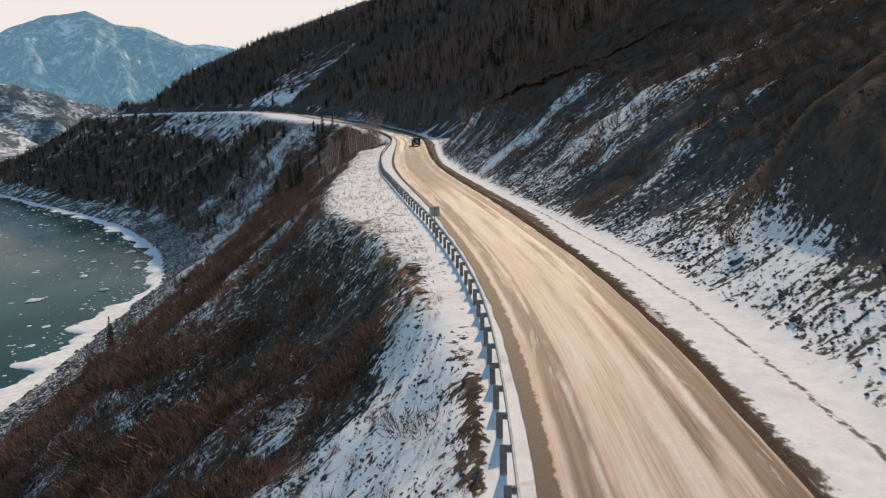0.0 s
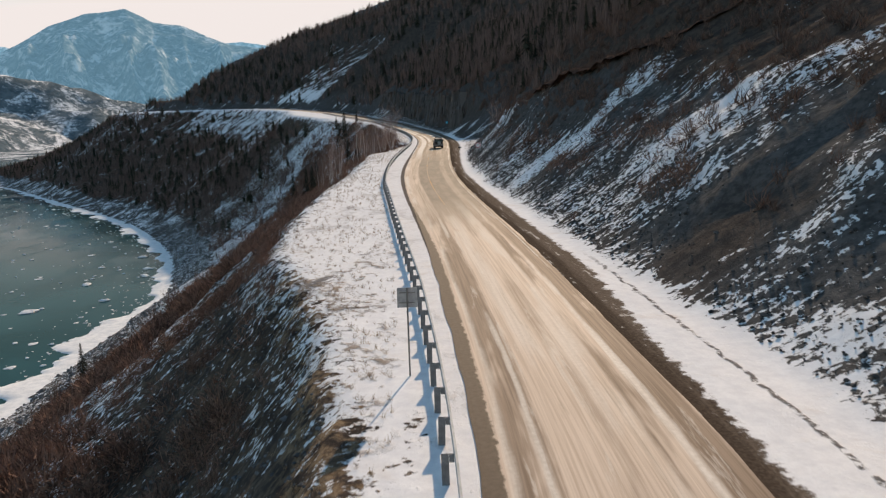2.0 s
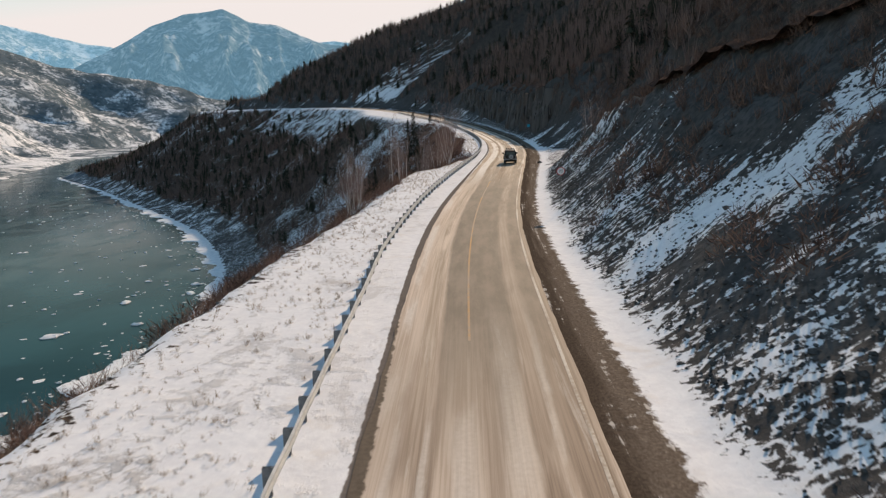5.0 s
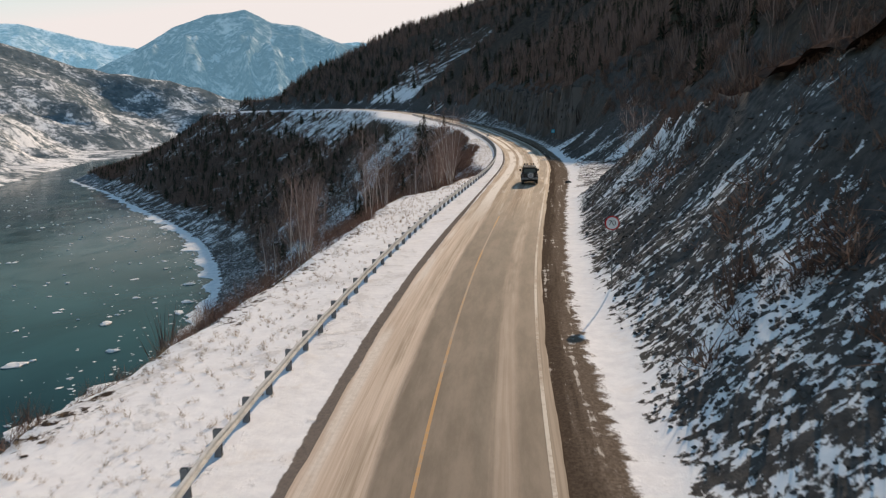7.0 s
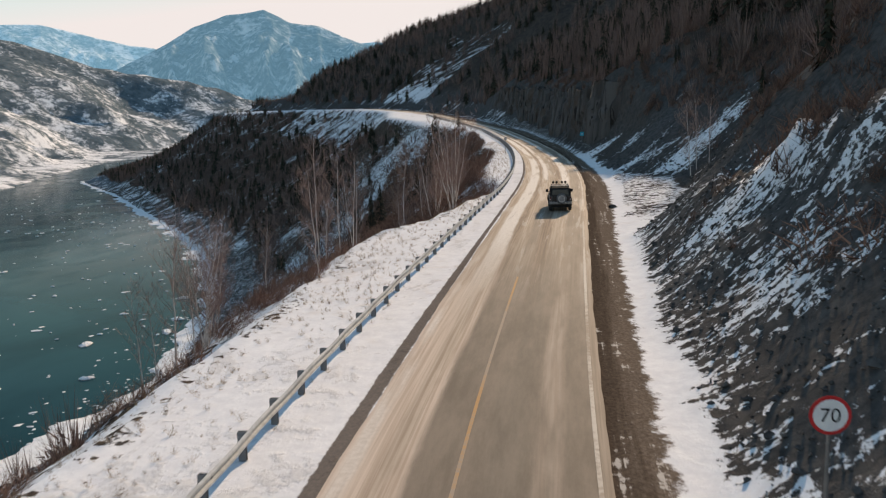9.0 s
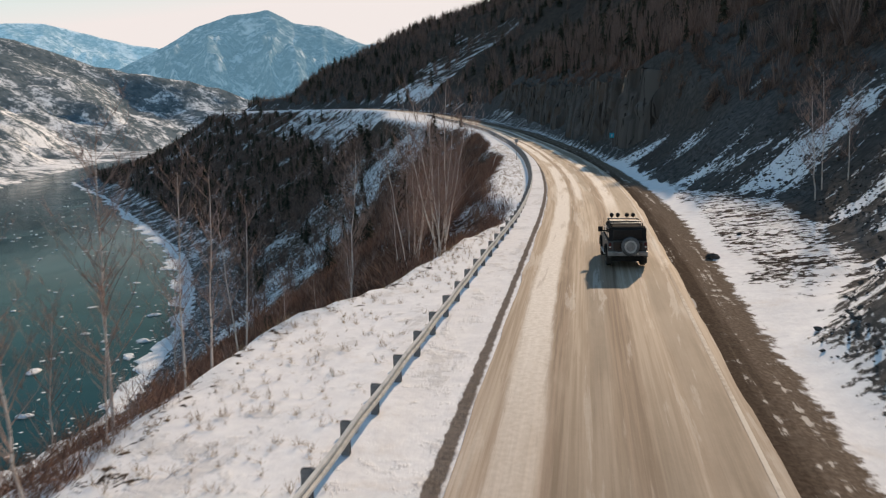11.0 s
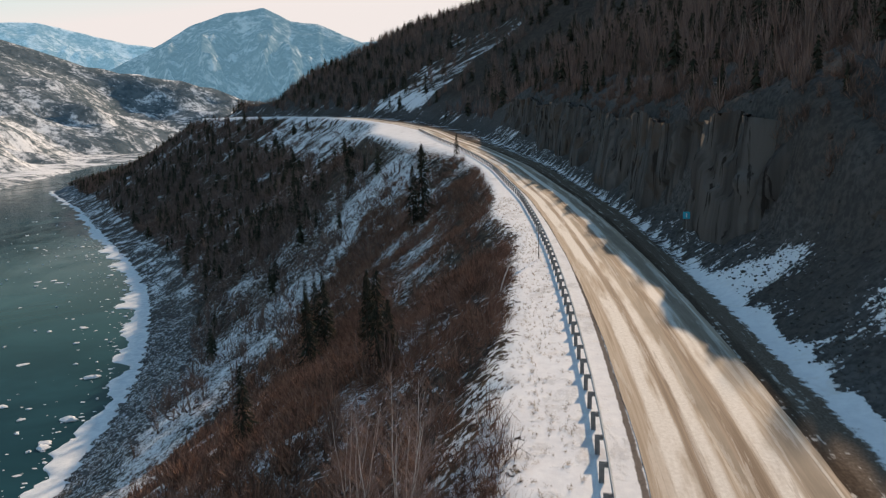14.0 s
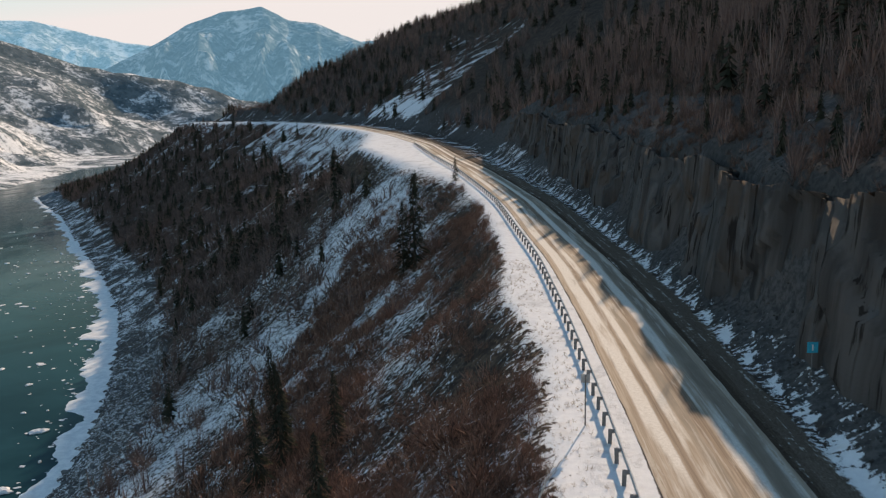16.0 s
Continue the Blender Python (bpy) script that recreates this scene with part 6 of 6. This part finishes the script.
        profile(bm, [(0.10, 1.40), (0.20, 1.40), (0.27, 1.92), (0.17, 1.92)], s * 0.80, s * 0.93)
        part("rear_pillar", bm, CAR["paint"], car)
        for wy in (0.95, 3.97):
            wheel_parts(car, pose(s * 0.86, wy, 0.46, 0, 0, 0 if s > 0 else 180))
    bm = bmesh.new()
    box(bm, (0, 0.075, 1.63), (1.50, 0.04, 0.46), 0.015, Matrix.Rotation(radians(-7), 3, "X"), taper=(0.93, 1))
    rw = part("rear_window", bm, CAR["glass"], car, "dark rear window")
    bm = bmesh.new()
    rod(bm, (0.1, 0.03, 1.44), (-0.38, 0.05, 1.62), 0.012)
    part("wiper", bm, CAR["plastic"], rw)
    bm = bmesh.new()
    box(bm, (0, 3.09, 1.63), (1.52, 0.04, 0.60), 0.012, Matrix.Rotation(radians(34), 3, "X"), taper=(0.92, 1))
    part("windscreen", bm, CAR["glass"], car, "dark windscreen")
    bm = bmesh.new()
    box(bm, (0, -0.02, 1.06), (1.44, 0.05, 0.50), 0.02)
    part("tailgate", bm, CAR["gloss"], car, "glossy black tailgate")
    bm = bmesh.new()
    box(bm, (0, -0.02, 0.72), (1.98, 0.24, 0.20), 0.04)
    box(bm, (-0.72, -0.10, 0.80), (0.42, 0.12, 0.08), 0.02)
    box(bm, (0.72, -0.10, 0.80), (0.42, 0.12, 0.08), 0.02)
    bumper = part("rear_bumper", bm, CAR["silver"], car, "grey metal rear bumper")
    # dark panel added where only shade lies under the tail
    bm = bmesh.new()
    box(bm, (0, 0.06, 0.50), (1.62, 0.10, 0.32), 0.03)
    part("underside_shade", bm, CAR["plastic"], car, "dark panel standing in for the shade below the bumper")
    for s in (-1, 1):
        bm = bmesh.new()
        rod(bm, (s * 0.55, -0.15, 0.56), (s * 0.55, 0.02, 0.58), 0.04, 0.04, 10)
        part("tow_hook", bm, CAR["plastic"], bumper)
    bm = bmesh.new()
    box(bm, (0.38, -0.155, 0.735), (0.30, 0.012, 0.09), 0.003)
    part("plate_bar", bm, CAR["lens"], bumper, "plain pale plate")
    bm = bmesh.new()
    box(bm, (0, 4.82, 0.72), (1.95, 0.26, 0.24), 0.05)
    part("front_bumper", bm, CAR["silver"], car, "grey metal front bumper")
    bm = bmesh.new()
    for k in range(7):
        box(bm, (-0.39 + 0.13 * k, 4.775, 1.0), (0.07, 0.04, 0.24), 0.012)
    part("grille", bm, CAR["chrome"], car, "slotted grille")
    # spare wheel on its carrier
    spare = wheel_parts(car, pose(0.10, -0.26, 1.10, 0, 0, -90), "spare_wheel", "dusty_rubber")
    bm = bmesh.new()
    turned(bm, [(0.12, 0.315), (0.178, 0.305), (0.186, 0.28), (0.178, 0.235), (0.14, 0.225)], 32)
    part("cover_ring", bm, CAR["chrome"], spare, "bright metal ring round the hub")
    bm = bmesh.new()
    turned(bm, [(0.13, 0.228), (0.142, 0.225), (0.145, 0.15), (0.165, 0.145), (0.172, 0.09), (0.172, 0.0)], 32)
    for k in range(6):
        a = math.pi * k / 3
        box(bm, (0.152, math.cos(a) * 0.185, math.sin(a) * 0.185), (0.02, 0.05, 0.035), 0.005, Matrix.Rotation(a, 3, "X"))
    part("hub_cover", bm, CAR["silver"], spare, "round grey metal hub cover")
    bm = bmesh.new()
    box(bm, (0.10, -0.08, 0.88), (0.10, 0.16, 0.42), 0.02)
    part("spare_carrier", bm, CAR["plastic"], car)
    # roof rack with four lamps
    bm = bmesh.new()
    box(bm, (0, 2.66, 2.10), (1.56, 0.05, 0.05), 0.015)
    rack = part("roof_rack", bm, CAR["plastic"], car, "black tube roof rack")
    for s in (-1, 1):
        bm = bmesh.new()
        rod(bm, (s * 0.76, 0.35, 2.10), (s * 0.76, 2.70, 2.10), 0.022)
        part("side_rail", bm, CAR["plastic"], rack)
        for yy in (0.4, 1.1, 1.9, 2.6):
            bm = bmesh.new()
            rod(bm, (s * 0.76, yy, 1.95), (s * 0.76, yy, 2.09), 0.022)
            part("rack_foot", bm, CAR["plastic"], rack)
    for yy in (0.62, 1.45, 2.62):
        bm = bmesh.new()
        box(bm, (0, yy, 2.12), (1.60, 0.06, 0.03), 0.01)
        part("cross_bar", bm, CAR["chrome"], rack, "bright metal cross bar")
    for lx in (-0.56, -0.24, 0.24, 0.56):
        bm = bmesh.new()
        rod(bm, (lx, 2.62, 2.12), (lx, 2.62, 2.20), 0.02)
        turned(bm, [(2.55, 0.0), (2.57, 0.07), (2.62, 0.105), (2.69, 0.11), (2.70, 0.095), (2.69, 0.0)], 18, "y")
        for v in bm.verts:
            if v.co.z < 0.2:
                v.co += Vector((lx, 0, 2.27))
        lamp = part("roof_lamp", bm, CAR["plastic"], rack, "round black roof lamp")
        lamp["label"] = "round black roof lamp"
    bm = bmesh.new()
    rod(bm, (-0.9, 3.35, 1.3), (-0.93, 3.15, 2.05), 0.008)
    part("aerial", bm, CAR["plastic"], car)
    bm = bmesh.new()
    box(bm, (0, 2.3, 0.52), (1.5, 4.2, 0.16), 0.03)
    part("chassis", bm, CAR["plastic"], car)
    return car


cx0, cy0, cz0, head = beside(199.8, 1.32)
off_road_car(pose(cx0, cy0, cz0 + 0.05, 0, 0, head + 3.5) @ Matrix.Diagonal((0.90, 0.95, 0.95, 1)))
